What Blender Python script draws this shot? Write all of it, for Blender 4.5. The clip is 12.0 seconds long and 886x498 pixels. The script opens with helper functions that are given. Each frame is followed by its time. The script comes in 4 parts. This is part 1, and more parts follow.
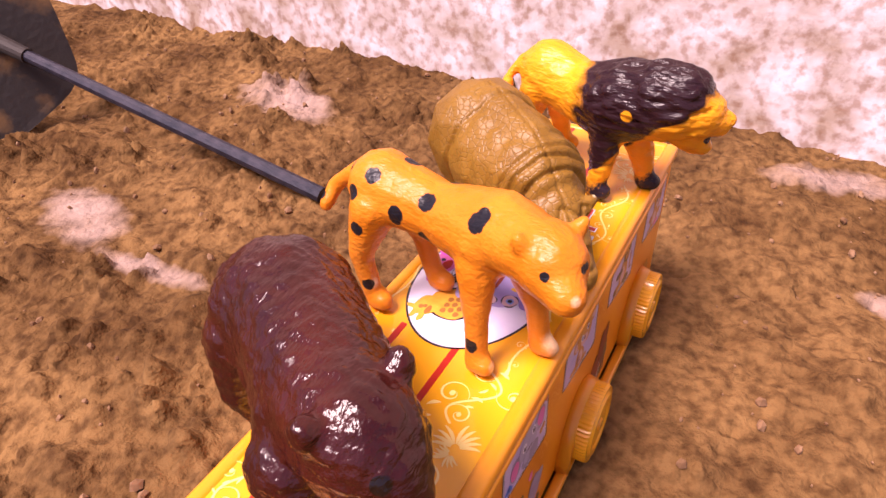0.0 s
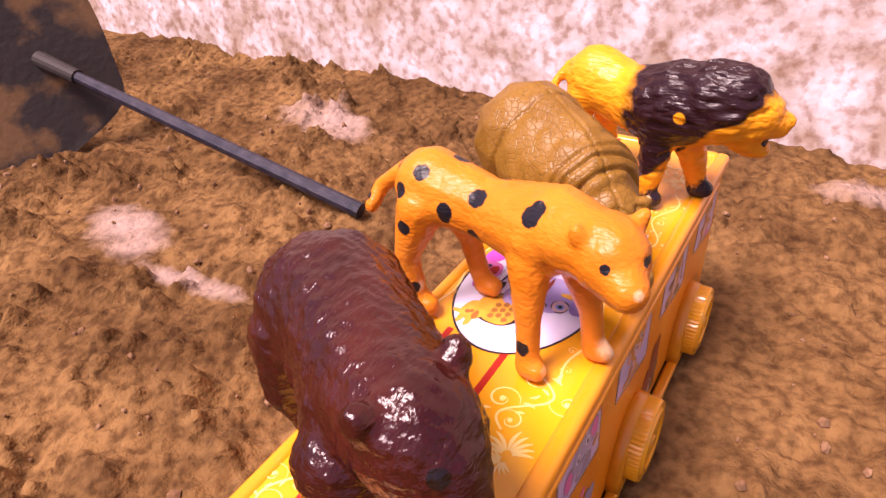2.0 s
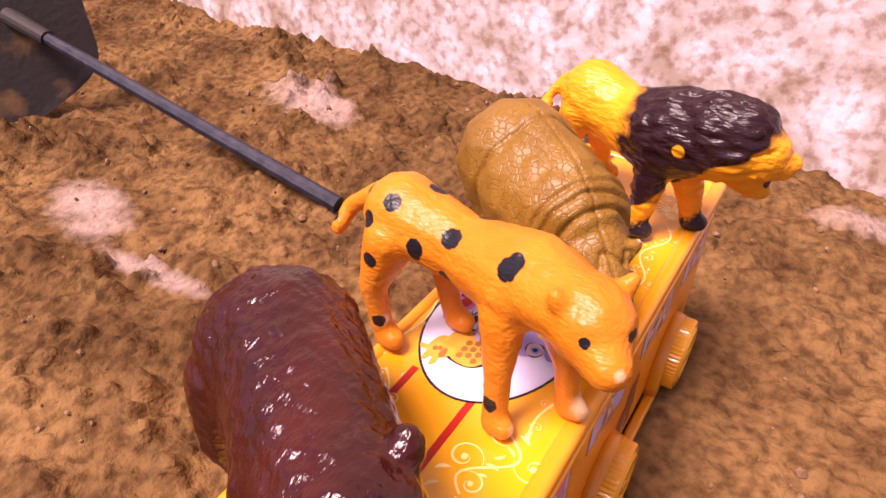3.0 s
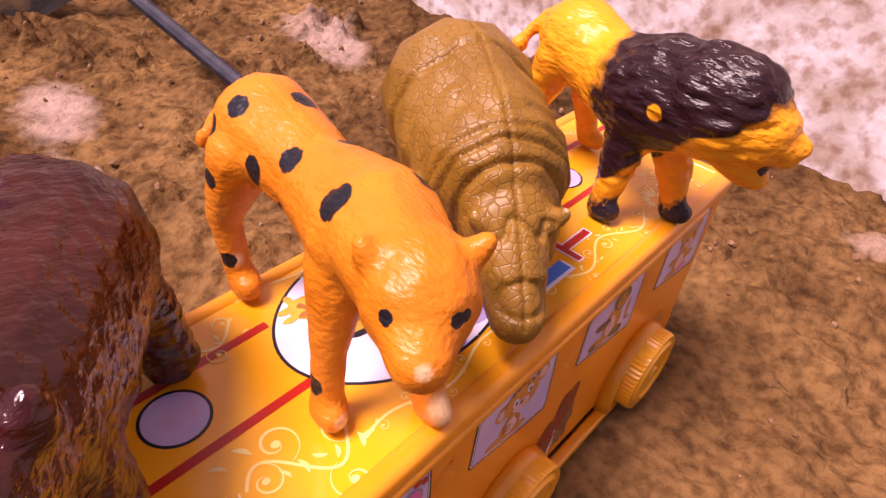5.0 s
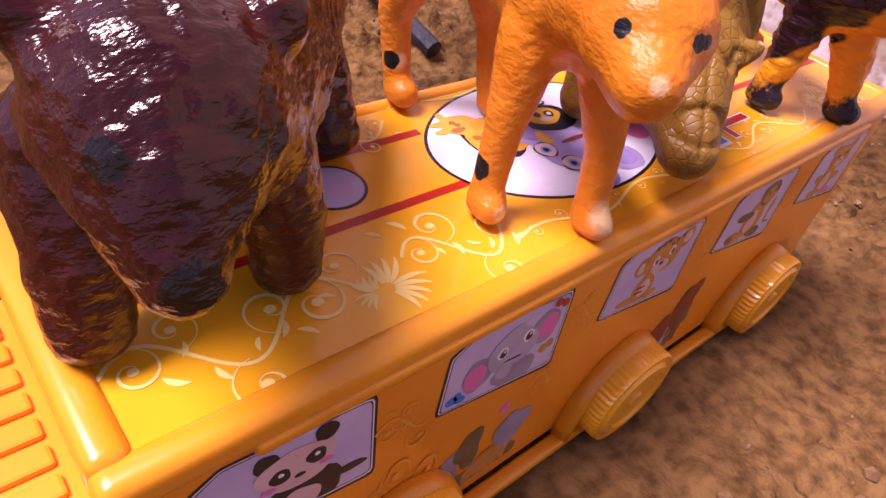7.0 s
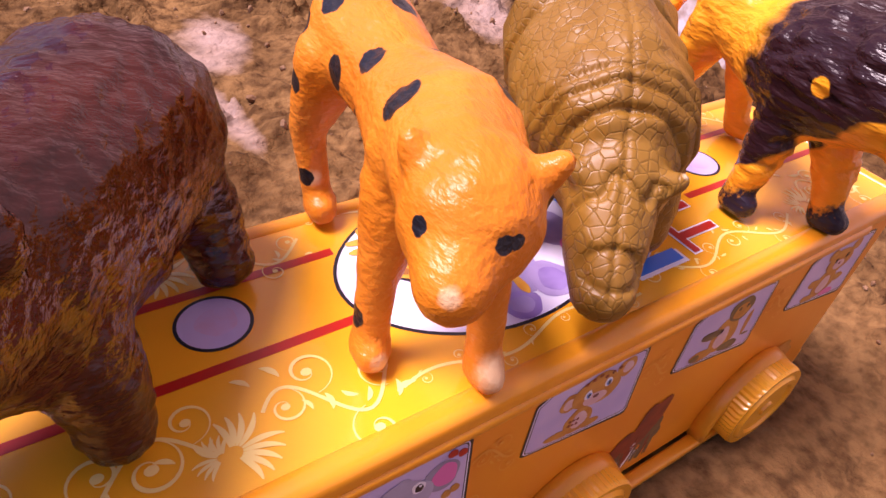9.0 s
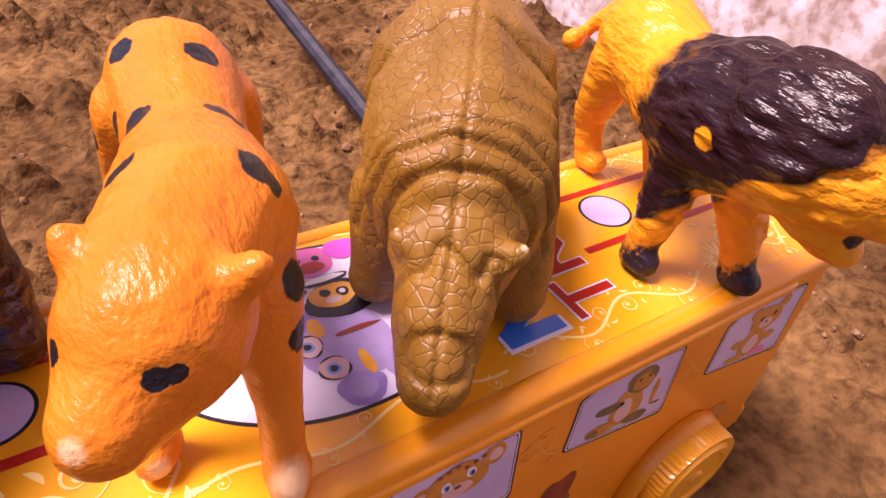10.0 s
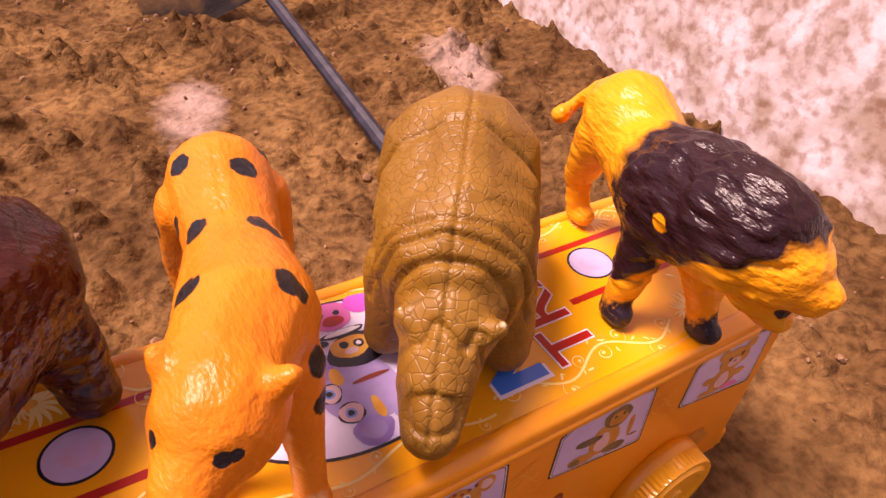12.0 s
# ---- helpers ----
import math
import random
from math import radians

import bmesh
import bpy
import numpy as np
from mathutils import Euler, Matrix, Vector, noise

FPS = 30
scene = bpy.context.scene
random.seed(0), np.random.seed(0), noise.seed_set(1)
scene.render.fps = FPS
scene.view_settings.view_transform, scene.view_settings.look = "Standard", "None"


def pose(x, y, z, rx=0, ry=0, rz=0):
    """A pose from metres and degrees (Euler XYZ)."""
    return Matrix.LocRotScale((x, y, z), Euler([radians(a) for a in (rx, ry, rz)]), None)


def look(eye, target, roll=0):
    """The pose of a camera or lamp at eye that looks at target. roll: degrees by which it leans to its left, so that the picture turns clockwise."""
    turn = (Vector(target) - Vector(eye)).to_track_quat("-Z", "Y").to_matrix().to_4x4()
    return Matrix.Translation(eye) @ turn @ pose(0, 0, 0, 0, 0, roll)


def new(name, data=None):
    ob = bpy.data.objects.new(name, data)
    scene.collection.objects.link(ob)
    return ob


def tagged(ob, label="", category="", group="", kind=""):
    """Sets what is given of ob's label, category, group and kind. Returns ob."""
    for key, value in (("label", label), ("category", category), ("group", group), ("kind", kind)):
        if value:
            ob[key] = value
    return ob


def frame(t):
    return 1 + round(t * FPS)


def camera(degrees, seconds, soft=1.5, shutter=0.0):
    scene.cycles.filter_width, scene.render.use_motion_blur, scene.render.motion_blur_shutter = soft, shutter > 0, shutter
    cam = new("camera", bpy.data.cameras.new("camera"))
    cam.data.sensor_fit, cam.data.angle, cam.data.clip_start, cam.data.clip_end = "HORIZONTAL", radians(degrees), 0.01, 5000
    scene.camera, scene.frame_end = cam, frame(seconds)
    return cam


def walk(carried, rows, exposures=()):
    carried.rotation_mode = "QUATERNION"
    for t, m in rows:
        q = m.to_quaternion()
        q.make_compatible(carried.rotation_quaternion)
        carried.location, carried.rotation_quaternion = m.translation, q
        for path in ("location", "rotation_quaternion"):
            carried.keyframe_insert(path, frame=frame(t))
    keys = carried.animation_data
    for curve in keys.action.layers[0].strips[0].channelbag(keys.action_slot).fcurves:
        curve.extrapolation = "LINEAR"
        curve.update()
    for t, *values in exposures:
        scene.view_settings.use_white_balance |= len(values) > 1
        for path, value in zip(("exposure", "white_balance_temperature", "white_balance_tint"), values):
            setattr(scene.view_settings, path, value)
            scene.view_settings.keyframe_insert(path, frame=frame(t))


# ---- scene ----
cam = camera(67.2, 12.0)
PATH = [
    (0, (-0.1387, -0.0830, 0.2601), (1.2548, 0.7145, -0.9324), -1.35),
    (0.5, (-0.1445, -0.0791, 0.2605), (1.2258, 0.7930, -0.9065), -2.56),
    (1, (-0.1536, -0.0862, 0.2538), (1.2398, 0.8247, -0.8547), -3.83),
    (1.5, (-0.1556, -0.0832, 0.2595), (1.2378, 0.7937, -0.8760), -3.86),
    (2, (-0.1417, -0.0783, 0.2490), (1.2526, 0.8249, -0.8646), -2.84),
    (2.5, (-0.1337, -0.0688, 0.2540), (1.2484, 0.7776, -0.9178), 0.77),
    (4.3, (-0.0751, -0.0786, 0.2324), (1.2666, 0.8246, -0.9441), 5.08),
    (4.5, (-0.0743, -0.0857, 0.2248), (1.2030, 0.8398, -1.0048), 5.54),
    (5, (-0.0694, -0.0878, 0.2253), (1.1921, 0.8527, -1.0092), 7.66),
    (5.5, (-0.0731, -0.0924, 0.2177), (1.1864, 0.8747, -0.9981), 9.84),
    (6, (-0.0850, -0.0915, 0.2041), (1.1417, 0.8769, -1.0439), 12.20),
    (6.5, (-0.0934, -0.0908, 0.1961), (1.0612, 0.9262, -1.0817), 12.08),
    (7, (-0.0951, -0.0893, 0.1906), (1.0262, 0.9375, -1.1089), 12.72),
    (7.5, (-0.0777, -0.0882, 0.1988), (1.0053, 0.9939, -1.0882), 11.15),
    (7.7, (-0.0672, -0.0885, 0.2005), (1.0191, 1.0426, -1.0407), 10.40),
    (9.3, (-0.0492, -0.0917, 0.2089), (0.9117, 1.1028, -1.0756), 8.70),
    (9.5, (-0.0379, -0.0917, 0.2097), (0.9281, 1.1203, -1.0545), 8.12),
    (10, (-0.0173, -0.0938, 0.2082), (0.9479, 1.1457, -1.0296), 8.04),
    (10.5, (0.0024, -0.0972, 0.2076), (0.9411, 1.1697, -1.0227), 6.84),
    (11, (0.0023, -0.0959, 0.2120), (0.9125, 1.1923, -1.0177), 5.62),
    (11.5, (-0.0262, -0.0961, 0.2315), (0.8609, 1.1701, -1.0372), 6.40),
    (12, (-0.0202, -0.1034, 0.2370), (0.8797, 1.1645, -1.0211), 6.36),
]
walk(cam, [(t, look(eye, target, roll)) for t, eye, target, roll in PATH], exposures=[(0, 1.10, 6600, 42), (2.5, 1.10, 6750, 44), (4.5, 0.93, 6850, 46), (5.5, 0.86, 6800, 47), (6.0, 0.90, 6450, 46), (6.5, 0.98, 6250, 44), (7.0, 0.84, 6200, 44), (7.5, 0.86, 6050, 43), (9.5, 1.00, 6300, 44), (10.5, 0.95, 7000, 46), (12, 0.92, 7500, 48)])

# ---- light ----
world = bpy.data.worlds.new("sky")
scene.world = world
world.use_nodes = True
wn = world.node_tree
sky = wn.nodes.new("ShaderNodeTexSky")
sky.sky_type, sky.sun_disc = 'NISHITA', False
sky.sun_elevation, sky.sun_rotation = radians(62), radians(-60)
wn.links.new(sky.outputs[0], wn.nodes["Background"].inputs[0])
wn.nodes["Background"].inputs[1].default_value = 0.060
sun = new("sun", bpy.data.lights.new("sun", 'SUN'))
sun.data.energy, sun.data.angle, sun.data.color = 4.1, radians(26), (1.0, 0.90, 0.78)
sun.matrix_world = look((-0.95, 0.55, 2.06), (0, 0, 0))

GROUND = 0.0265
ROOF = 0.1102


# ---- materials ----
def mat(name, color, rough=0.5, metal=0.0, color2=None, scale=40.0, detail=4.0, bump=0.0, bump_scale=300.0, spec=0.5, coat=0.0, contrast=(0.35, 0.65), bump_depth=0.001):
    m = bpy.data.materials.new(name)
    m.use_nodes = True
    nt = m.node_tree
    b = nt.nodes["Principled BSDF"]
    b.inputs["Base Color"].default_value = (*color, 1)
    b.inputs["Roughness"].default_value = rough
    b.inputs["Metallic"].default_value = metal
    b.inputs["Specular IOR Level"].default_value = spec
    b.inputs["Coat Weight"].default_value = coat
    tc = nt.nodes.new("ShaderNodeTexCoord")
    if color2:
        n = nt.nodes.new("ShaderNodeTexNoise")
        n.inputs["Scale"].default_value, n.inputs["Detail"].default_value = scale, detail
        nt.links.new(tc.outputs["Object"], n.inputs["Vector"])
        r = nt.nodes.new("ShaderNodeValToRGB")
        r.color_ramp.elements[0].position, r.color_ramp.elements[1].position = contrast
        r.color_ramp.elements[0].color, r.color_ramp.elements[1].color = (*color, 1), (*color2, 1)
        nt.links.new(n.outputs["Fac"], r.inputs[0])
        nt.links.new(r.outputs[0], b.inputs["Base Color"])
    if bump:
        n2 = nt.nodes.new("ShaderNodeTexNoise")
        n2.inputs["Scale"].default_value, n2.inputs["Detail"].default_value = bump_scale, 5.0
        nt.links.new(tc.outputs["Object"], n2.inputs["Vector"])
        bp = nt.nodes.new("ShaderNodeBump")
        bp.inputs["Strength"].default_value, bp.inputs["Distance"].default_value = bump, bump_depth
        nt.links.new(n2.outputs["Fac"], bp.inputs["Height"])
        nt.links.new(bp.outputs[0], b.inputs["Normal"])
    return m


def speckle(m, scale, dark, lo=0.30, hi=0.62):
    """Finer darker grain over a material's colour."""
    nt = m.node_tree
    b = nt.nodes["Principled BSDF"]
    ramp = b.inputs["Base Color"].links[0].from_node
    tc = next(n for n in nt.nodes if n.type == 'TEX_COORD')
    g = nt.nodes.new("ShaderNodeTexNoise")
    g.inputs["Scale"].default_value, g.inputs["Detail"].default_value = scale, 6.0
    nt.links.new(tc.outputs["Object"], g.inputs["Vector"])
    gr = nt.nodes.new("ShaderNodeValToRGB")
    gr.color_ramp.elements[0].position, gr.color_ramp.elements[1].position = lo, hi
    gr.color_ramp.elements[0].color, gr.color_ramp.elements[1].color = (*dark, 1), (1, 1, 1, 1)
    nt.links.new(g.outputs["Fac"], gr.inputs[0])
    mx = nt.nodes.new("ShaderNodeMix")
    mx.data_type, mx.blend_type = 'RGBA', 'MULTIPLY'
    mx.inputs["Factor"].default_value = 1.0
    nt.links.new(ramp.outputs[0], mx.inputs["A"])
    nt.links.new(gr.outputs[0], mx.inputs["B"])
    nt.links.new(mx.outputs["Result"], b.inputs["Base Color"])
    return m


def marked_material(name, base, base2, marks, rough, bump, bump_scale, coat=0.0, stretch=(1, 1, 1), scale=60.0, cells=0.0, spec=0.5):
    """Moulded plastic whose painted areas come from the mesh's own mark values."""
    m = mat(name, base, rough, color2=base2, scale=scale, coat=coat, spec=spec)
    nt = m.node_tree
    b = nt.nodes["Principled BSDF"]
    tc = next(n for n in nt.nodes if n.type == 'TEX_COORD')
    out = b.inputs["Base Color"].links[0].from_node.outputs[0]
    for key, color, lo, hi in marks:
        at = nt.nodes.new("ShaderNodeAttribute")
        at.attribute_name = key
        nz = nt.nodes.new("ShaderNodeTexNoise")
        nz.inputs["Scale"].default_value, nz.inputs["Detail"].default_value = 700.0, 3.0
        nt.links.new(tc.outputs["Object"], nz.inputs["Vector"])
        ad = nt.nodes.new("ShaderNodeMath")
        ad.operation = 'MULTIPLY_ADD'
        ad.inputs[1].default_value = 0.25
        nt.links.new(nz.outputs["Fac"], ad.inputs[0])
        nt.links.new(at.outputs["Fac"], ad.inputs[2])
        mr = nt.nodes.new("ShaderNodeMapRange")
        mr.inputs["From Min"].default_value, mr.inputs["From Max"].default_value = lo + 0.125, hi + 0.125
        nt.links.new(ad.outputs[0], mr.inputs["Value"])
        mx = nt.nodes.new("ShaderNodeMix")
        mx.data_type = 'RGBA'
        mx.inputs["B"].default_value = (*color, 1)
        nt.links.new(mr.outputs[0], mx.inputs["Factor"])
        nt.links.new(out, mx.inputs["A"])
        out = mx.outputs["Result"]
    nt.links.new(out, b.inputs["Base Color"])
    mp = nt.nodes.new("ShaderNodeMapping")
    mp.inputs["Scale"].default_value = stretch
    nt.links.new(tc.outputs["Object"], mp.inputs["Vector"])
    if cells:
        tx = nt.nodes.new("ShaderNodeTexVoronoi")
        tx.feature = 'DISTANCE_TO_EDGE'
        tx.inputs["Scale"].default_value = cells
        cr = nt.nodes.new("ShaderNodeMapRange")
        cr.inputs["From Max"].default_value = 0.10
        nt.links.new(mp.outputs[0], tx.inputs["Vector"])
        nt.links.new(tx.outputs["Distance"], cr.inputs["Value"])
        height = cr.outputs[0]
        # shade in the grooves between cells, multiplied into the base colour
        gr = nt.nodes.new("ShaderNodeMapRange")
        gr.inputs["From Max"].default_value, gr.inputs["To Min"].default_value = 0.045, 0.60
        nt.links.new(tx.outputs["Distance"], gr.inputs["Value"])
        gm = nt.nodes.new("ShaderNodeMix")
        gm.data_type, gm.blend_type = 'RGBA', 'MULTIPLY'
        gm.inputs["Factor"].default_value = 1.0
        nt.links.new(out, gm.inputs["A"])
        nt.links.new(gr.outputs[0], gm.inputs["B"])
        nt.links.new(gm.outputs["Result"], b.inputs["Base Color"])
    else:
        tx = nt.nodes.new("ShaderNodeTexNoise")
        tx.inputs["Scale"].default_value, tx.inputs["Detail"].default_value = bump_scale, 3.0
        nt.links.new(mp.outputs[0], tx.inputs["Vector"])
        height = tx.outputs["Fac"]
    bp = nt.nodes.new("ShaderNodeBump")
    bp.inputs["Strength"].default_value, bp.inputs["Distance"].default_value = bump, 0.001
    nt.links.new(height, bp.inputs["Height"])
    nt.links.new(bp.outputs[0], b.inputs["Normal"])
    return m


M_SOIL = speckle(mat("soil", (0.098, 0.047, 0.016), 0.95, color2=(0.238, 0.128, 0.047), scale=15.0, detail=7.0, bump=0.9, bump_scale=190.0, bump_depth=0.004, spec=0.1), 150.0, (0.42, 0.38, 0.37), 0.33, 0.60)


def dry_patches(m, pale):
    """Pale dried mud over the soil where the ground's own dryness value is high."""
    nt = m.node_tree
    b = nt.nodes["Principled BSDF"]
    out = b.inputs["Base Color"].links[0].from_socket
    tc = next(n for n in nt.nodes if n.type == 'TEX_COORD')
    at = nt.nodes.new("ShaderNodeAttribute")
    at.attribute_name = "dry"
    nz = nt.nodes.new("ShaderNodeTexNoise")
    nz.inputs["Scale"].default_value, nz.inputs["Detail"].default_value = 75.0, 8.0
    nt.links.new(tc.outputs["Object"], nz.inputs["Vector"])
    ad = nt.nodes.new("ShaderNodeMath")
    ad.operation = 'MULTIPLY_ADD'
    ad.inputs[1].default_value = 1.1
    nt.links.new(nz.outputs["Fac"], ad.inputs[0])
    nt.links.new(at.outputs["Fac"], ad.inputs[2])
    mr = nt.nodes.new("ShaderNodeMapRange")
    mr.inputs["From Min"].default_value, mr.inputs["From Max"].default_value, mr.inputs["To Max"].default_value = 0.80, 1.65, 0.70
    nt.links.new(ad.outputs[0], mr.inputs["Value"])
    mx = nt.nodes.new("ShaderNodeMix")
    mx.data_type = 'RGBA'
    mx.inputs["B"].default_value = (*pale, 1)
    nt.links.new(mr.outputs[0], mx.inputs["Factor"])
    nt.links.new(out, mx.inputs["A"])
    nt.links.new(mx.outputs["Result"], b.inputs["Base Color"])


dry_patches(M_SOIL, (0.44, 0.32, 0.28))
M_WALL = speckle(mat("plaster", (0.46, 0.34, 0.27), 0.9, color2=(0.80, 0.73, 0.77), scale=34.0, detail=10.0, bump=0.7, bump_scale=110.0, spec=0.2), 120.0, (0.66, 0.54, 0.46), 0.36, 0.54)
M_STONE = mat("stone", (0.16, 0.075, 0.03), 0.9, color2=(0.30, 0.17, 0.09), scale=60.0, bump=0.5, bump_scale=300.0)
M_BODY = mat("yellow_plastic", (0.82, 0.285, 0.005), 0.28, color2=(0.86, 0.33, 0.007), scale=25.0, bump=0.03, bump_scale=500.0, coat=0.2)
M_SIDE = mat("orange_sticker", (0.82, 0.260, 0.005), 0.3, color2=(0.86, 0.300, 0.006), scale=35.0, coat=0.2)
M_ROOFP = mat("yellow_sticker", (0.87, 0.36, 0.005), 0.25, color2=(0.90, 0.42, 0.007), scale=30.0, coat=0.3)
M_WHEEL = mat("bright_yellow_plastic", (0.92, 0.43, 0.01), 0.25, color2=(0.90, 0.37, 0.01), scale=40.0, coat=0.3)
M_RED = mat("red_print", (0.45, 0.018, 0.008), 0.3)
M_SWIRL = mat("cream_print", (0.93, 0.68, 0.22), 0.3)
M_BLACK = mat("black_print", (0.012, 0.01, 0.02), 0.35)
M_LILAC = mat("lilac_print", (0.70, 0.64, 0.88), 0.3, color2=(0.84, 0.82, 0.95), scale=60.0)
M_LILAC2 = mat("lilac_blue_print", (0.47, 0.41, 0.70), 0.3, color2=(0.62, 0.52, 0.76), scale=60.0)
M_PINK = mat("pink_print", (0.75, 0.16, 0.45), 0.35)
M_ROSE = mat("rose_lilac_print", (0.58, 0.40, 0.62), 0.3, color2=(0.55, 0.46, 0.74), scale=200.0)
M_PURPLE = mat("purple_print", (0.26, 0.17, 0.48), 0.35, color2=(0.36, 0.26, 0.6), scale=120.0)
M_GREY = mat("grey_print", (0.25, 0.22, 0.32), 0.35, color2=(0.34, 0.31, 0.43), scale=150.0)
M_TAN = mat("tan_print", (0.62, 0.29, 0.05), 0.35, color2=(0.5, 0.2, 0.03), scale=250.0)
M_OLIVE = mat("olive_print", (0.12, 0.09, 0.06), 0.4, color2=(0.24, 0.16, 0.05), scale=200.0)
M_MAROON = mat("maroon_print", (0.30, 0.05, 0.02), 0.4, color2=(0.16, 0.03, 0.02), scale=200.0)
M_WHITE = mat("white_print", (0.85, 0.82, 0.88), 0.35)
M_BLUE = mat("blue_print", (0.03, 0.20, 0.72), 0.3)
M_IRON = mat("dark_iron", (0.012, 0.012, 0.024), 0.5, 0.3, color2=(0.035, 0.03, 0.045), scale=120.0, bump=0.3, bump_scale=500.0)
M_RUST = mat("muddy_iron", (0.028, 0.02, 0.018), 0.7, 0.2, color2=(0.17, 0.09, 0.035), scale=22.0, detail=7.0, bump=0.5, bump_scale=200.0, contrast=(0.5, 0.6))
M_LEO = marked_material("orange_figure_plastic", (0.62, 0.172, 0.006), (0.70, 0.215, 0.011), [("belly", (0.62, 0.21, 0.03), 0.3, 0.9), ("worn", (0.74, 0.46, 0.24), 0.52, 0.80), ("mark", (0.012, 0.010, 0.014), 0.40, 0.46)], 0.33, 0.42, 1000.0, 0.0, (1.0, 0.45, 1.0), spec=0.30)
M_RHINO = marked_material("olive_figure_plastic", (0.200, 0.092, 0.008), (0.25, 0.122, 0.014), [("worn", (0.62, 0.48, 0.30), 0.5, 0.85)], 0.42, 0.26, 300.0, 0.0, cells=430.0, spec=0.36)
M_BEAR = marked_material("brown_figure_plastic", (0.030, 0.0036, 0.0026), (0.056, 0.0072, 0.0036), [("belly", (0.050, 0.014, 0.006), 0.50, 1.05), ("mark", (0.010, 0.004, 0.003), 0.42, 0.5)], 0.19, 0.62, 620.0, 0.0, (0.40, 1.0, 1.0), spec=0.50)
M_LION = marked_material("yellow_figure_plastic", (0.86, 0.35, 0.008), (0.82, 0.29, 0.008), [("mane", (0.024, 0.008, 0.010), 0.30, 0.66), ("mark", (0.02, 0.012, 0.02), 0.4, 0.5)], 0.25, 1.0, 560.0, 0.0, (1.0, 0.3, 1.0), spec=0.30)


# ---- mesh helpers ----
def finish(name, bm, material, smooth=False):
    me = bpy.data.meshes.new(name)
    bmesh.ops.recalc_face_normals(bm, faces=bm.faces)
    bm.to_mesh(me)
    bm.free()
    me.materials.append(material)
    if smooth:
        me.polygons.foreach_set("use_smooth", [True] * len(me.polygons))
    return me


def part(name, bm, material, parent, label="", smooth=False):
    ob = new(name, finish(name, bm, material, smooth))
    ob.parent = parent
    return tagged(ob, label)


def thing(name, bm, material, label, category, group="", kind="", smooth=False):
    return tagged(new(name, finish(name, bm, material, smooth)), label, category, group, kind)


def box(bm, lo, hi, bevel=0.0, seg=2):
    lo, hi = Vector(lo), Vector(hi)
    g = bmesh.ops.create_cube(bm, size=1.0, matrix=Matrix.Translation((lo + hi) / 2) @ Matrix.Diagonal((*(hi - lo), 1)))
    if bevel:
        es = list({e for v in g["verts"] for e in v.link_edges})
        bmesh.ops.bevel(bm, geom=es, offset=bevel, segments=seg, affect='EDGES', profile=0.5)


def tube(bm, a, b, r0, r1, n=16):
    a, b = Vector(a), Vector(b)
    q = (b - a).to_track_quat('Z', 'Y').to_matrix().to_4x4()
    bmesh.ops.create_cone(bm, cap_ends=True, segments=n, radius1=r0, radius2=r1, depth=(b - a).length, matrix=Matrix.Translation((a + b) / 2) @ q)


def flat(outline, place, thick=0.0004):
    """A thin printed shape: its outline in two coordinates, laid down by place()."""
    bm = bmesh.new()
    lower = [bm.verts.new(place(u, v, 0.0)) for u, v in outline]
    upper = [bm.verts.new(place(u, v, thick)) for u, v in outline]
    bm.faces.new(upper)
    bm.faces.new(lower[::-1])
    n = len(outline)
    for i in range(n):
        bm.faces.new((lower[i], lower[(i + 1) % n], upper[(i + 1) % n], upper[i]))
    return bm


def ellipse(cx, cy, rx, ry, n=28, wob=0.0, turn=0.0, seed=0):
    rnd = random.Random(seed)
    ph = [rnd.uniform(0, 6.28) for _ in range(3)]
    pts = []
    for i in range(n):
        a = 2 * math.pi * i / n
        k = 1 + wob * (math.sin(3 * a + ph[0]) + 0.6 * math.sin(5 * a + ph[1]))
        x, y = rx * k * math.cos(a), ry * k * math.sin(a)
        pts.append((cx + x * math.cos(turn) - y * math.sin(turn), cy + x * math.sin(turn) + y * math.cos(turn)))
    return pts


# ---- ground and wall ----
def spread(lo, hi, step, far):
    core = list(np.arange(lo, hi + step / 2, step))
    out, d = [], step * 1.3
    x = hi
    while x < far:
        x += d
        d *= 1.25
        out.append(x)
    back, d, x = [], step * 1.3, lo
    while x > -far:
        x -= d
        d *= 1.25
        back.append(x)
    return back[::-1] + core + out


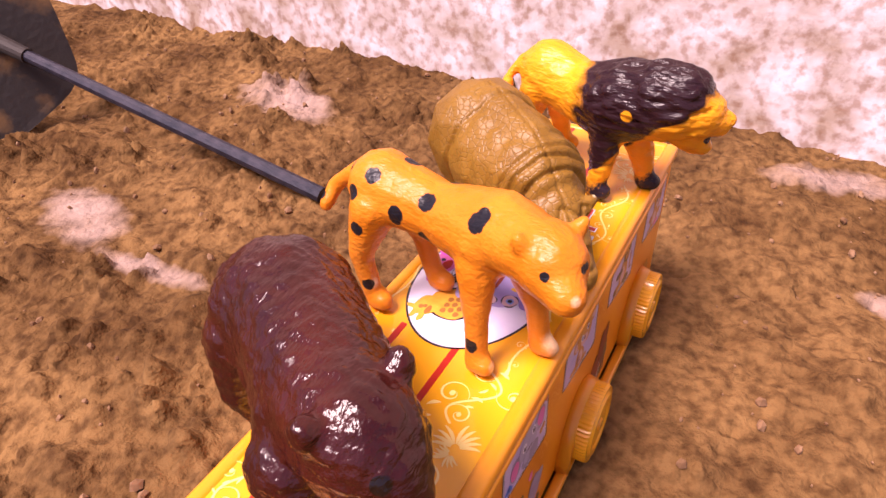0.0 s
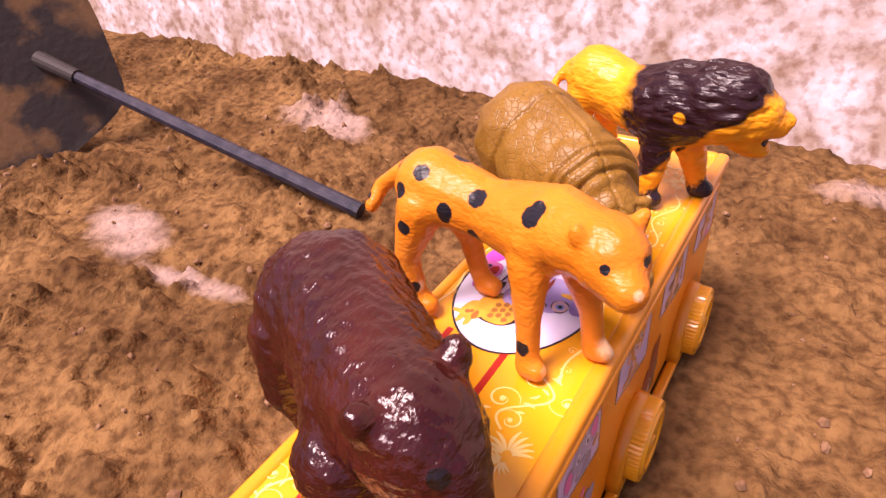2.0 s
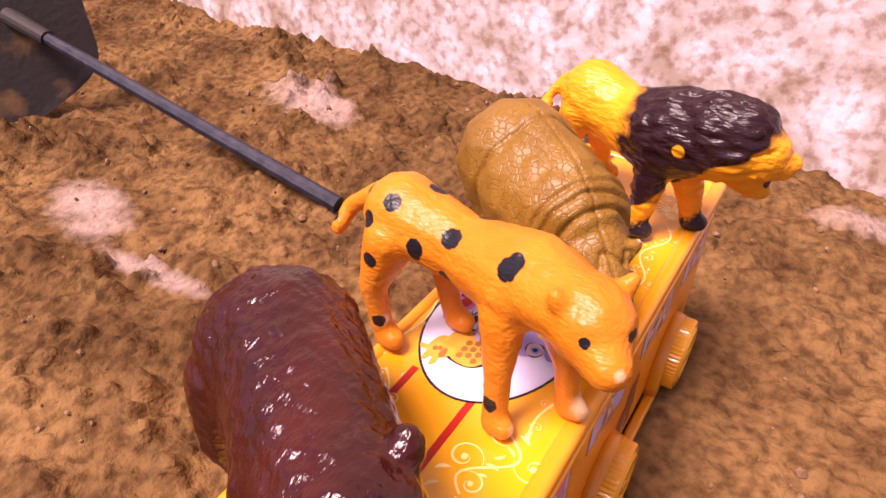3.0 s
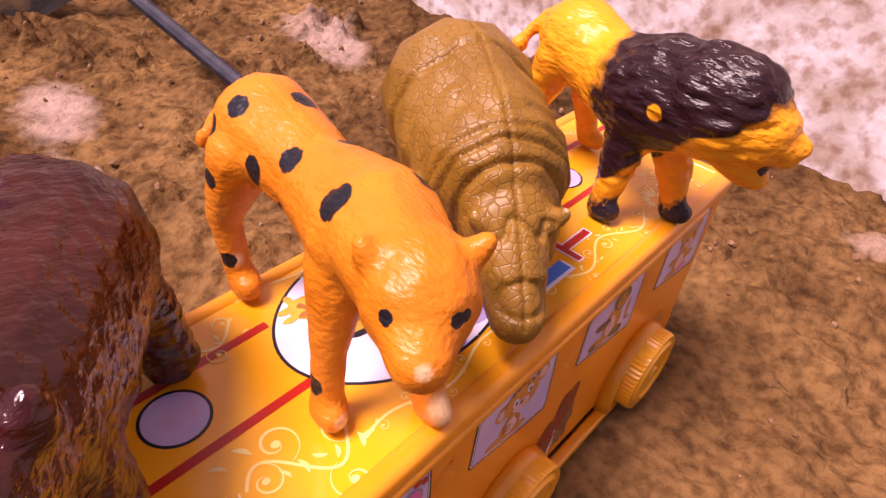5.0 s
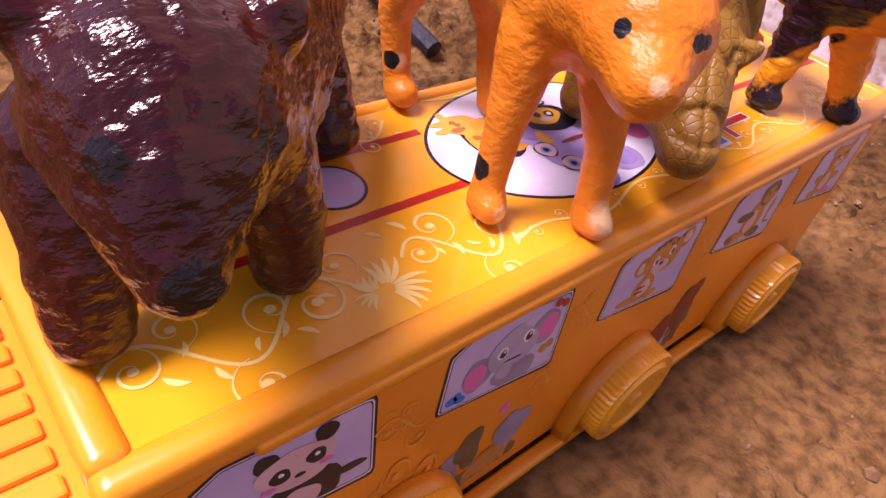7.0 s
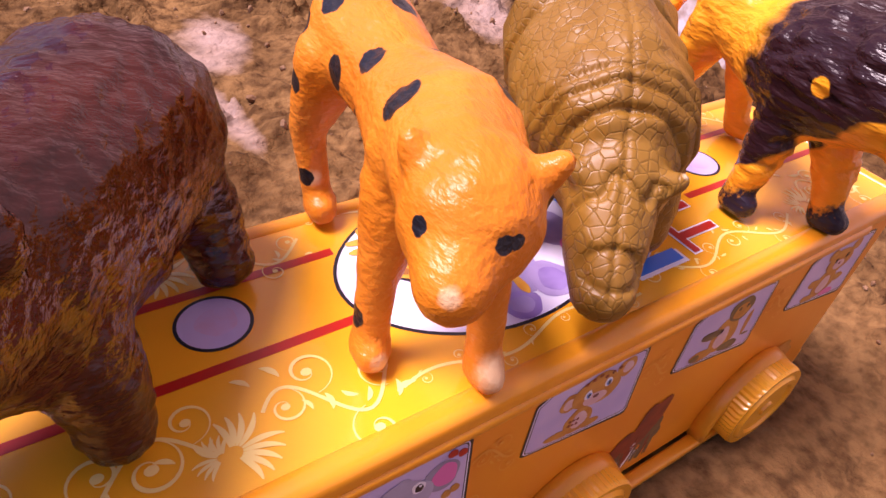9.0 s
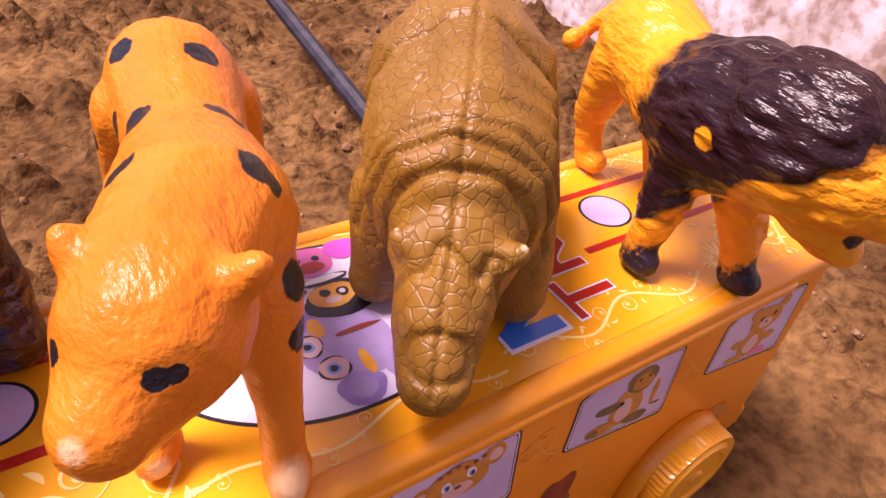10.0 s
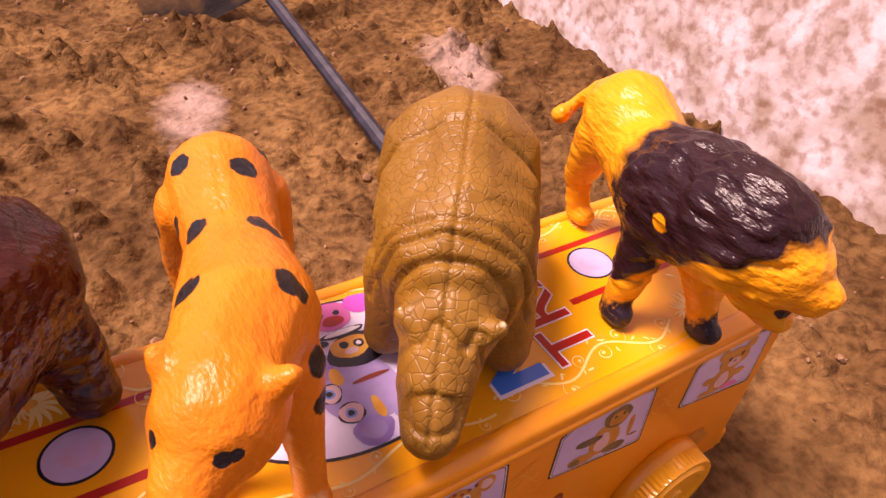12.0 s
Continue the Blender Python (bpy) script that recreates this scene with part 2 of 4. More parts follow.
def ground_height(x, y):
    near = max(0.0, 1 - max(abs(x - 0.03) - 0.125, abs(y + 0.009) - 0.05, 0.0) / 0.03)
    left = min(1.0, max(0.0, (y - 0.03) / 0.08)) * 0.65 + 0.35
    p = Vector((x, y, 0))
    h = 0.010 * noise.noise(p * 9) + 0.006 * abs(noise.noise(p * 26 + Vector((3, 1, 0))))
    h += 0.010 * left * max(0.0, noise.noise(p * 48)) - 0.003 * left * abs(noise.noise(p * 70))
    lumpy = min(1.0, max(0.0, 0.42 + 2.4 * noise.noise(p * 17 + Vector((5, 0, 0))))) * left
    for freq, high in ((48, 0.0270), (105, 0.0105), (240, 0.0046)):
        near_far = noise.voronoi(p * freq + 0.35 * Vector((noise.noise(p * freq), noise.noise(p * freq + Vector((9, 9, 0))), 0)))[0]
        h += high * (lumpy if freq < 200 else 0.35 + 0.65 * lumpy) * max(0.0, 0.1764 - near_far[0] ** 2) / 0.42 * min(1.0, 4 * (near_far[1] - near_far[0]))
    h -= 0.0060 * max(0.0, noise.noise(p * 110 + Vector((0, 4, 0))) - 0.15) * (1.3 - left)
    h += 0.0009 * noise.noise(p * 330)
    calm = min(1.0, max(0.30, (((x - 0.057) / 0.030) ** 2 + ((y - 0.285) / 0.055) ** 2 - 0.7) * 1.2))
    h *= calm
    return GROUND + h * (1 - near) - 0.0008 * near + 0.002 * left * (1 - near)


# third patch repeats the first, placed to fit the later camera views
DRY = ((0.057, 0.290, 0.024, 0.046, -0.25), (0.036, 0.205, 0.009, 0.048, 0.0), (0.250, 0.285, 0.030, 0.060, -0.3), (0.315, -0.12, 0.020, 0.05, 0.4), (0.20, -0.16, 0.012, 0.02, 0.0))


def dryness(x, y):
    """How dried out the mud is: 1 in the middle of a patch, 0 outside."""
    if not (-0.2 < x < 0.5 and -0.4 < y < 0.6):
        return 0.0
    best = 0.0
    for cx, cy, rx, ry, turn in DRY:
        c, s = math.cos(turn), math.sin(turn)
        u, v = (x - cx) * c + (y - cy) * s, -(x - cx) * s + (y - cy) * c
        best = max(best, 1 - 0.7 * ((u / rx) ** 2 + (v / ry) ** 2))
    return max(0.0, best)


def make_ground():
    xs, ys = spread(-0.20, 0.45, 0.0019, 30), spread(-0.20, 0.60, 0.0019, 30)
    verts = [(x, y, ground_height(x, y) if abs(x) < 2 and abs(y) < 2 else GROUND) for y in ys for x in xs]
    w = len(xs)
    faces = [(j * w + i, j * w + i + 1, (j + 1) * w + i + 1, (j + 1) * w + i) for j in range(len(ys) - 1) for i in range(w - 1)]
    me = bpy.data.meshes.new("ground")
    me.from_pydata(verts, [], faces)
    dry = me.attributes.new("dry", 'FLOAT', 'POINT')
    dry.data.foreach_set("value", [dryness(v[0], v[1]) for v in verts])
    me.materials.append(M_SOIL)
    me.polygons.foreach_set("use_smooth", [True] * len(me.polygons))
    tagged(new("ground", me), "loose brown sandy soil with clods and crumbs", "ground", kind="structure")


make_ground()
WALL_X = 0.36


def make_wall():
    bm = bmesh.new()
    box(bm, (WALL_X, -3.0, GROUND - 0.1), (WALL_X + 0.15, 3.0, GROUND + 2.2), 0.004)
    thing("wall_north", bm, M_WALL, "rough stained pale pinkish plaster wall behind the soil", "wall", kind="structure")


make_wall()


# ---- figures ----
def figure(name, limbs, material, label, category, voxel=0.0009, smooth=10, marks=None, shape=None):
    """One moulded toy: tapered limbs melted into a single skin."""
    bm = bmesh.new()
    for a, ra, b, rb in limbs:
        a, b = Vector(a), Vector(b)
        n = max(2, int((b - a).length / (0.35 * min(ra, rb))) + 1)
        for i in range(n):
            k = i / (n - 1)
            bmesh.ops.create_icosphere(bm, subdivisions=2, radius=ra + (rb - ra) * k, matrix=Matrix.Translation(a.lerp(b, k)))
    me = bpy.data.meshes.new(name + "_raw")
    bm.to_mesh(me)
    bm.free()
    raw = new(name + "_raw", me)
    rm = raw.modifiers.new("melt", 'REMESH')
    rm.mode, rm.voxel_size = 'VOXEL', voxel
    sm = raw.modifiers.new("soften", 'SMOOTH')
    sm.factor, sm.iterations = 0.5, smooth
    dg = bpy.context.evaluated_depsgraph_get()
    skin = bpy.data.meshes.new_from_object(raw.evaluated_get(dg))
    bpy.data.objects.remove(raw)
    skin.name = name
    n = len(skin.vertices)
    co = np.empty(n * 3, dtype=np.float32)
    no = np.empty(n * 3, dtype=np.float32)
    skin.vertices.foreach_get("co", co)
    skin.vertex_normals.foreach_get("vector", no)
    co, no = co.reshape(-1, 3), no.reshape(-1, 3)
    if shape:
        co = co + no * shape(co, no)[:, None].astype(np.float32)
        skin.vertices.foreach_set("co", co.ravel())
    for key, fn in (marks or {}).items():
        at = skin.attributes.new(key, 'FLOAT', 'POINT')
        at.data.foreach_set("value", fn(co, no).astype(np.float32))
    skin.materials.clear()
    skin.materials.append(material)
    skin.polygons.foreach_set("use_smooth", [True] * len(skin.polygons))
    skin.update()
    return tagged(new(name, skin), label, category, group="toy animals on the bus roof")


def blobs(spots):
    """1 in the middle of each painted spot, falling to 0.5 at its edge; spots sit on the skin."""
    def fn(co, no):
        out = np.zeros(len(co))
        for c, r in spots:
            c = co[np.argmin(np.linalg.norm(co - np.array(c), axis=1))]
            d = np.linalg.norm(co - c, axis=1) / r
            out = np.maximum(out, 1 - 0.5 * d)
        return np.clip(out, 0, 1)
    return fn


def below(z0, z1):
    return lambda co, no: np.clip((z1 - co[:, 2]) / (z1 - z0), 0, 1) * np.clip(0.5 - no[:, 2], 0, 1)


Z = ROOF + 0.0006
FOOT = Z + 0.0035


def leopard():
    limbs = [((0.0075, 0.0210, 0.1530), 0.0118, (0.0035, -0.0010, 0.1518), 0.0096),
             ((0.0035, -0.0010, 0.1518), 0.0096, (-0.0005, -0.0205, 0.1530), 0.0130),
             ((-0.0020, -0.0240, 0.1560), 0.0114, (-0.0085, -0.0350, 0.1578), 0.0100),
             ((-0.0098, -0.0395, 0.1580), 0.0100, (-0.0112, -0.0412, 0.1572), 0.0100),
             ((-0.0140, -0.0440, 0.1555), 0.0074, (-0.0182, -0.0482, 0.1540), 0.0052), ((-0.0135, -0.0435, 0.1530), 0.0062, (-0.0170, -0.0470, 0.1515), 0.0042),
             ((-0.0160, -0.0345, 0.1638), 0.0026, (-0.0166, -0.0338, 0.1658), 0.0018),
             ((-0.0030, -0.0445, 0.1636), 0.0026, (-0.0016, -0.0455, 0.1655), 0.0018),
             ((-0.0072, -0.0185, 0.1465), 0.0066, (-0.0112, -0.0205, 0.1280), 0.0038), ((-0.0112, -0.0205, 0.1280), 0.0038, (-0.0122, -0.0212, FOOT), 0.0036), ((-0.0122, -0.0216, FOOT), 0.0043, (-0.0136, -0.0245, FOOT), 0.0034),
             ((0.0040, -0.0270, 0.1455), 0.0066, (0.0038, -0.0330, 0.1280), 0.0038), ((0.0038, -0.0330, 0.1280), 0.0038, (0.0036, -0.0350, FOOT), 0.0036), ((0.0036, -0.0354, FOOT), 0.0043, (0.0026, -0.0385, FOOT), 0.0034),
             ((0.0008, 0.0210, 0.1485), 0.0080, (-0.0030, 0.0250, 0.1320), 0.0042), ((-0.0030, 0.0250, 0.1320), 0.0040, (-0.0020, 0.0220, FOOT), 0.0034), ((-0.0020, 0.0212, FOOT), 0.0042, (-0.0028, 0.0180, FOOT), 0.0036),
             ((0.0142, 0.0190, 0.1485), 0.0080, (0.0165, 0.0140, 0.1320), 0.0042), ((0.0165, 0.0140, 0.1320), 0.0040, (0.0162, 0.0085, FOOT), 0.0034), ((0.0162, 0.0077, FOOT), 0.0042, (0.0156, 0.0045, FOOT), 0.0036),
             ((0.0095, 0.0310, 0.1550), 0.0034, (0.0105, 0.0425, 0.1460), 0.0028), ((0.0105, 0.0425, 0.1460), 0.0028, (0.0055, 0.0440, 0.1400), 0.0026)]
    spots = [((-0.0095, -0.0198, 0.1614), 0.0028), ((-0.0085, -0.0208, 0.1632), 0.0022), ((-0.0035, -0.0005, 0.1590), 0.0026), ((-0.0045, 0.0090, 0.1525), 0.0024), ((-0.0035, 0.0098, 0.1508), 0.0018), ((0.0000, 0.0192, 0.1603), 0.0023), ((-0.0030, 0.0265, 0.1545), 0.0023),
             ((0.0114, 0.0113, 0.1642), 0.0026), ((0.0092, -0.0053, 0.1612), 0.0026), ((0.0105, -0.0070, 0.1600), 0.0022), ((0.0065, -0.0255, 0.1645), 0.0026), ((0.0080, -0.0270, 0.1625), 0.0020), ((-0.0055, 0.0230, 0.1440), 0.0021), ((-0.0060, 0.0215, 0.1220), 0.0019),
             ((-0.0110, -0.0125, 0.1408), 0.0024), ((-0.0118, -0.0135, 0.1385), 0.0018), ((0.0200, 0.0123, 0.1330), 0.0018), ((0.0085, -0.0310, 0.1480), 0.0026), ((0.0075, -0.0327, 0.1400), 0.0023), ((0.0040, 0.0325, 0.1590), 0.0022),
             ((-0.0070, 0.0000, 0.1460), 0.0022), ((-0.0160, -0.0205, 0.1220), 0.0021), ((0.0060, 0.0445, 0.1430), 0.0013), ((0.0170, 0.0220, 0.1580), 0.0024), ((0.0135, -0.0120, 0.1510), 0.0024),
             ((-0.0202, -0.0426, 0.1594), 0.0012), ((-0.0126, -0.0500, 0.1596), 0.0012), ((-0.0114, -0.0506, 0.1600), 0.0009)]
    worn = blobs([((0.0028, -0.0395, Z + 0.005), 0.0052), ((-0.0132, -0.0255, Z + 0.004), 0.0026), ((-0.0045, 0.0190, 0.1220), 0.0024), ((-0.0200, -0.0500, 0.1552), 0.0018)])
    shape = lambda co, no: np.array([-0.0005 * math.exp(-((p[0] - 0.003 - 0.19 * p[1]) / 0.00035) ** 2) * (p[2] > 0.158 and p[1] > -0.012) + 0.00016 * noise.noise(Vector(p) * 560) + 0.00014 * noise.noise(Vector((p[0] * 260, p[1] * 120, p[2] * 260))) for p in co])
    figure("leopard_figure", limbs, M_LEO, "glossy orange plastic toy leopard with painted black spots", "toy animal", marks={"mark": blobs(spots), "worn": worn, "belly": below(0.138, 0.148)}, shape=shape)


def rhino():
    limbs = [((0.0665, 0.0150, 0.1445), 0.0220, (0.0585, 0.0030, 0.1420), 0.0212),
             ((0.0585, 0.0030, 0.1415), 0.0212, (0.0487, -0.0120, 0.1415), 0.0190),
             ((0.0625, 0.0090, 0.1565), 0.0102, (0.0512, -0.0090, 0.1515), 0.0110),
             ((0.0457, -0.0160, 0.1390), 0.0155, (0.0407, -0.0225, 0.1370), 0.0122),
             ((0.0382, -0.0255, 0.1360), 0.0100, (0.0327, -0.0315, 0.1300), 0.0086),
             ((0.0327, -0.0315, 0.1290), 0.0084, (0.0284, -0.0375, 0.1242), 0.0066),
             ((0.0294, -0.0360, 0.1278), 0.0044, (0.0284, -0.0372, 0.1288), 0.0038),
             ((0.0417, -0.0318, 0.1405), 0.0036, (0.0447, -0.0345, 0.1425), 0.0020),
             ((0.0314, -0.0236, 0.1402), 0.0032, (0.0292, -0.0218, 0.1420), 0.0018),
             ((0.0582, -0.0150, 0.1350), 0.0105, (0.0597, -0.0195, 0.1230), 0.0080),
             ((0.0597, -0.0195, 0.1230), 0.0077, (0.0600, -0.0205, Z + 0.006), 0.0070),
             ((0.0402, -0.0030, 0.1350), 0.0095, (0.0377, -0.0035, 0.1230), 0.0068),
             ((0.0377, -0.0035, 0.1230), 0.0066, (0.0367, -0.0035, Z + 0.006), 0.0062),
             ((0.0775, 0.0080, 0.1350), 0.0100, (0.0795, 0.0070, 0.1230), 0.0075),
             ((0.0795, 0.0070, 0.1230), 0.0072, (0.0795, 0.0060, Z + 0.006), 0.0066),
             ((0.0585, 0.0180, 0.1350), 0.0100, (0.0575, 0.0170, 0.1230), 0.0075),
             ((0.0575, 0.0170, 0.1230), 0.0072, (0.0575, 0.0145, Z + 0.006), 0.0066),
             ((0.0755, 0.0300, 0.1470), 0.0025, (0.0785, 0.0320, 0.1330), 0.0018)]
    axis = Vector((0.6, 0.8, 0)).normalized()

    def shape(co, no):
        s = (co[:, 0] - 0.040) * axis.x + (co[:, 1] + 0.022) * axis.y
        out = np.zeros(len(co))
        for at, depth, wide in ((-0.0010, 0.0017, 0.0007), (0.0034, 0.0015, 0.0006), (0.0070, 0.0013, 0.0006), (0.036, 0.0010, 0.0007)):
            bend = at + 0.25 * (0.155 - co[:, 2]) * 0.4
            out -= depth * np.exp(-((s - bend) / wide) ** 2) * (co[:, 2] > 0.130)
        for c, r, depth in (((0.0288, -0.0370, 0.1284), 0.0056, 0.0009),):
            out -= depth * np.exp(-((np.linalg.norm(co - np.array(c), axis=1) - r) / 0.0006) ** 2)
        out -= 0.0012 * np.exp(-((s + 0.0105 + 0.0012 * np.sin(900 * co[:, 0])) / 0.0007) ** 2) * (no[:, 2] > 0.0)
        side = (co[:, 0] - 0.040) * axis.y - (co[:, 1] + 0.022) * axis.x
        out += -0.0007 * np.exp(-(side / 0.0005) ** 2) * (no[:, 2] > 0.2)
        return out
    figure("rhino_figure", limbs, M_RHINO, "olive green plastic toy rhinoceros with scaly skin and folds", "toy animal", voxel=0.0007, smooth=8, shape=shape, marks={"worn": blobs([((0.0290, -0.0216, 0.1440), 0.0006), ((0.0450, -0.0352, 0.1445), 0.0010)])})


def bear():
    limbs = [((-0.0430, 0.0180, 0.1440), 0.0188, (-0.0640, -0.0110, 0.1465), 0.0168),
             ((-0.0420, 0.0220, 0.1410), 0.0205, (-0.0540, 0.0020, 0.1390), 0.0178), ((-0.0540, 0.0020, 0.1390), 0.0178, (-0.0660, -0.0110, 0.1415), 0.0178),
             ((-0.0680, -0.0160, 0.1480), 0.0158, (-0.0735, -0.0260, 0.1510), 0.0142), ((-0.0755, -0.0310, 0.1490), 0.0112, (-0.0782, -0.0380, 0.1440), 0.0066), ((-0.0782, -0.0380, 0.1440), 0.0066, (-0.0786, -0.0405, 0.1418), 0.0052),
             ((-0.0835, -0.0215, 0.1600), 0.0040, (-0.0842, -0.0212, 0.1624), 0.0028), ((-0.0612, -0.0275, 0.1595), 0.0040, (-0.0603, -0.0275, 0.1622), 0.0028),
             ((-0.0790, -0.0100, 0.1380), 0.0105, (-0.0830, -0.0165, 0.1250), 0.0074), ((-0.0830, -0.0165, 0.1250), 0.0070, (-0.0840, -0.0190, Z + 0.0055), 0.0062),
             ((-0.0595, -0.0140, 0.1380), 0.0105, (-0.0555, -0.0190, 0.1250), 0.0074), ((-0.0555, -0.0190, 0.1250), 0.0070, (-0.0550, -0.0200, Z + 0.0055), 0.0062),
             ((-0.0530, 0.0260, 0.1370), 0.0120, (-0.0580, 0.0250, 0.1240), 0.0078), ((-0.0580, 0.0250, 0.1240), 0.0074, (-0.0580, 0.0190, Z + 0.0055), 0.0062),
             ((-0.0360, 0.0190, 0.1370), 0.0120, (-0.0300, 0.0140, 0.1240), 0.0078), ((-0.0300, 0.0140, 0.1240), 0.0074, (-0.0285, 0.0095, Z + 0.0055), 0.0062)]
    shape = lambda co, no: np.array([0.00050 * noise.noise(Vector((p[0] * 520, p[1] * 200, p[2] * 520))) + 0.0003 * noise.noise(Vector(p) * 110) for p in co])
    figure("bear_figure", limbs, M_BEAR, "glossy dark brown plastic toy bear with moulded fur", "toy animal", voxel=0.0009, smooth=8, shape=shape,
           marks={"mark": blobs([((-0.0835, -0.0375, 0.1545), 0.0020), ((-0.0680, -0.0370, 0.1525), 0.0020), ((-0.0790, -0.0455, 0.1425), 0.0034)]), "belly": below(0.118, 0.150)})


def lion():
    limbs = [((0.1000, -0.0400, 0.1590), 0.0125, (0.0995, -0.0480, 0.1610), 0.0105),
             ((0.119, 0.01, 0.152), 0.0135, (0.113, -0.006, 0.148), 0.0125),
             ((0.113, -0.006, 0.148), 0.0126, (0.106, -0.024, 0.15), 0.0166),
             ((0.105, -0.028, 0.152), 0.0166, (0.101, -0.044, 0.155), 0.0144),
             ((0.1, -0.046, 0.156), 0.013, (0.1015, -0.0535, 0.1535), 0.0105),
             ((0.1015, -0.054, 0.1525), 0.008, (0.103, -0.061, 0.1505), 0.0054),
             ((0.1035, -0.0635, 0.1525), 0.0032, (0.1038, -0.065, 0.152), 0.0026),
             ((0.1015, -0.051, 0.145), 0.0068, (0.1028, -0.0575, 0.1405), 0.0038),
             ((0.095, -0.051, 0.1615), 0.0036, (0.107, -0.054, 0.1615), 0.0036),
             ((0.099, -0.042, 0.162), 0.0085, (0.0995, -0.049, 0.162), 0.007),
             ((0.0945, -0.0312, 0.1505), 0.0034, (0.0915, -0.0310, 0.1520), 0.0022),
             ((0.1, -0.022, 0.14), 0.0072, (0.098, -0.022, 0.124), 0.005),
             ((0.098, -0.022, 0.124), 0.0048, (0.0975, -0.0205, FOOT), 0.004),
             ((0.0975, -0.021, FOOT), 0.0044, (0.0965, -0.0245, FOOT), 0.0036),
             ((0.11, -0.03, 0.14), 0.0072, (0.113, -0.035, 0.124), 0.005),
             ((0.113, -0.035, 0.124), 0.0048, (0.114, -0.037, FOOT), 0.004),
             ((0.114, -0.037, FOOT), 0.0044, (0.1135, -0.0405, FOOT), 0.0036),
             ((0.114, 0.013, 0.146), 0.0082, (0.116, 0.02, 0.128), 0.005),
             ((0.116, 0.02, 0.128), 0.0046, (0.118, 0.019, FOOT), 0.0038),
             ((0.118, 0.0185, FOOT), 0.0042, (0.1175, 0.015, FOOT), 0.0036),
             ((0.125, 0.008, 0.146), 0.0082, (0.13, 0.008, 0.128), 0.005),
             ((0.13, 0.008, 0.128), 0.0046, (0.133, 0.006, FOOT), 0.0038),
             ((0.133, 0.0055, FOOT), 0.0042, (0.1325, 0.002, FOOT), 0.0036),
             ((0.117, 0.022, 0.156), 0.0024, (0.113, 0.027, 0.148), 0.002),
             ((0.113, 0.027, 0.148), 0.002, (0.107, 0.0245, 0.148), 0.003)]

    def mane(co, no):
        y, z = co[:, 1], co[:, 2]
        ragged = np.array([noise.noise(Vector((p[0] * 150, p[1] * 60, p[2] * 150))) for p in co])
        front = -0.033 - (z - 0.136) * 0.98
        body = np.clip((-0.004 - y + 0.004 * ragged) / 0.012, 0, 1) * np.clip((y - front + 0.008 * ragged) / 0.004, 0, 1)
        high = np.clip((z - 0.118) / 0.006, 0, 1)
        ear = np.clip((np.linalg.norm(co - np.array((0.0890, -0.0312, 0.1525)), axis=1) - 0.0018) / 0.0010, 0, 1)
        return body * high * ear
    def shape(co, no):
        hair = np.array([(0.0011 if -0.056 < p[1] < -0.008 and p[2] > 0.126 else 0.0003) * noise.noise(Vector((p[0] * 420, p[1] * 120, p[2] * 420))) for p in co])
        eye = np.array((0.0935, -0.0555, 0.1575))
        off = np.abs(co - eye)
        crease = np.exp(-((co[:, 2] - 0.1575 + 0.35 * (co[:, 1] + 0.0555)) / 0.0005) ** 2) * (off[:, 1] < 0.0035) * (off[:, 0] < 0.006)
        lid = np.exp(-(np.linalg.norm(co - eye - np.array((0, 0, 0.0016)), axis=1) / 0.0026) ** 2)
        return hair - 0.0010 * crease + 0.0007 * lid
    paws = [((0.0975, -0.022, FOOT), 0.008), ((0.114, -0.038, FOOT), 0.008)]
    paws += [((0.1005, -0.0590, 0.1450), 0.0020)]
    figure("lion_figure", limbs, M_LION, "yellow plastic toy lion with painted dark brown mane", "toy animal", smooth=8, shape=shape, marks={"mane": mane, "mark": blobs(paws)})


leopard()
rhino()
bear()
lion()


# ---- toy bus ----
X0, X1, Y0, Y1 = -0.092, 0.159, -0.042, 0.0245
SILL = 0.0300
bus = tagged(new("toy_bus"), "yellow plastic toy bus with printed stickers standing on soil", "toy bus")
bus.location = (0.03, -0.0085, GROUND)
bus_shift = Matrix.Translation((-0.03, 0.0085, -GROUND))


def bpart(name, bm, material, parent=None, label="", smooth=False):
    bm.transform(bus_shift)
    return part(name, bm, material, parent or bus, label, smooth)


bm = bmesh.new()
box(bm, (X0 + 0.002, Y0 + 0.0022, SILL), (X1 - 0.001, Y1 - 0.0022, ROOF - 0.001), 0.002)
body = bpart("body", bm, M_BODY)
bm = bmesh.new()
box(bm, (X0 + 0.004, Y0 + 0.0015, SILL + 0.0025), (X1 - 0.002, Y0 + 0.0028, 0.1045))
bpart("side_sticker", bm, M_SIDE, None, "printed orange side sticker")


def rim():
    """Rounded raised edge round the roof, with a lower lip."""
    bm = bmesh.new()
    for lo, hi in (((X0, Y0, 0.1040), (X1, Y0 + 0.0062, ROOF + 0.0008)), ((X0, Y1 - 0.0055, 0.1040), (X1, Y1, ROOF + 0.0008)),
                   ((X0, Y0 + 0.004, 0.1040), (X0 + 0.0062, Y1 - 0.004, ROOF + 0.0018)), ((X1 - 0.005, Y0 + 0.004, 0.1040), (X1, Y1 - 0.004, ROOF + 0.0008))):
        box(bm, lo, hi, 0.0024, 4)
    box(bm, (X0 + 0.02, Y0 - 0.0006, 0.1030), (X1 - 0.02, Y0 + 0.003, 0.1064), 0.0012, 3)
    return bm


bpart("roof_rim", rim(), M_BODY, smooth=True)
bm = bmesh.new()
box(bm, (X0 + 0.005, Y0 + 0.005, ROOF - 0.002), (X1 - 0.004, Y1 - 0.0045, ROOF))
roof = bpart("roof_sticker", bm, M_ROOFP, None, "yellow printed roof sticker with cream scrolls")

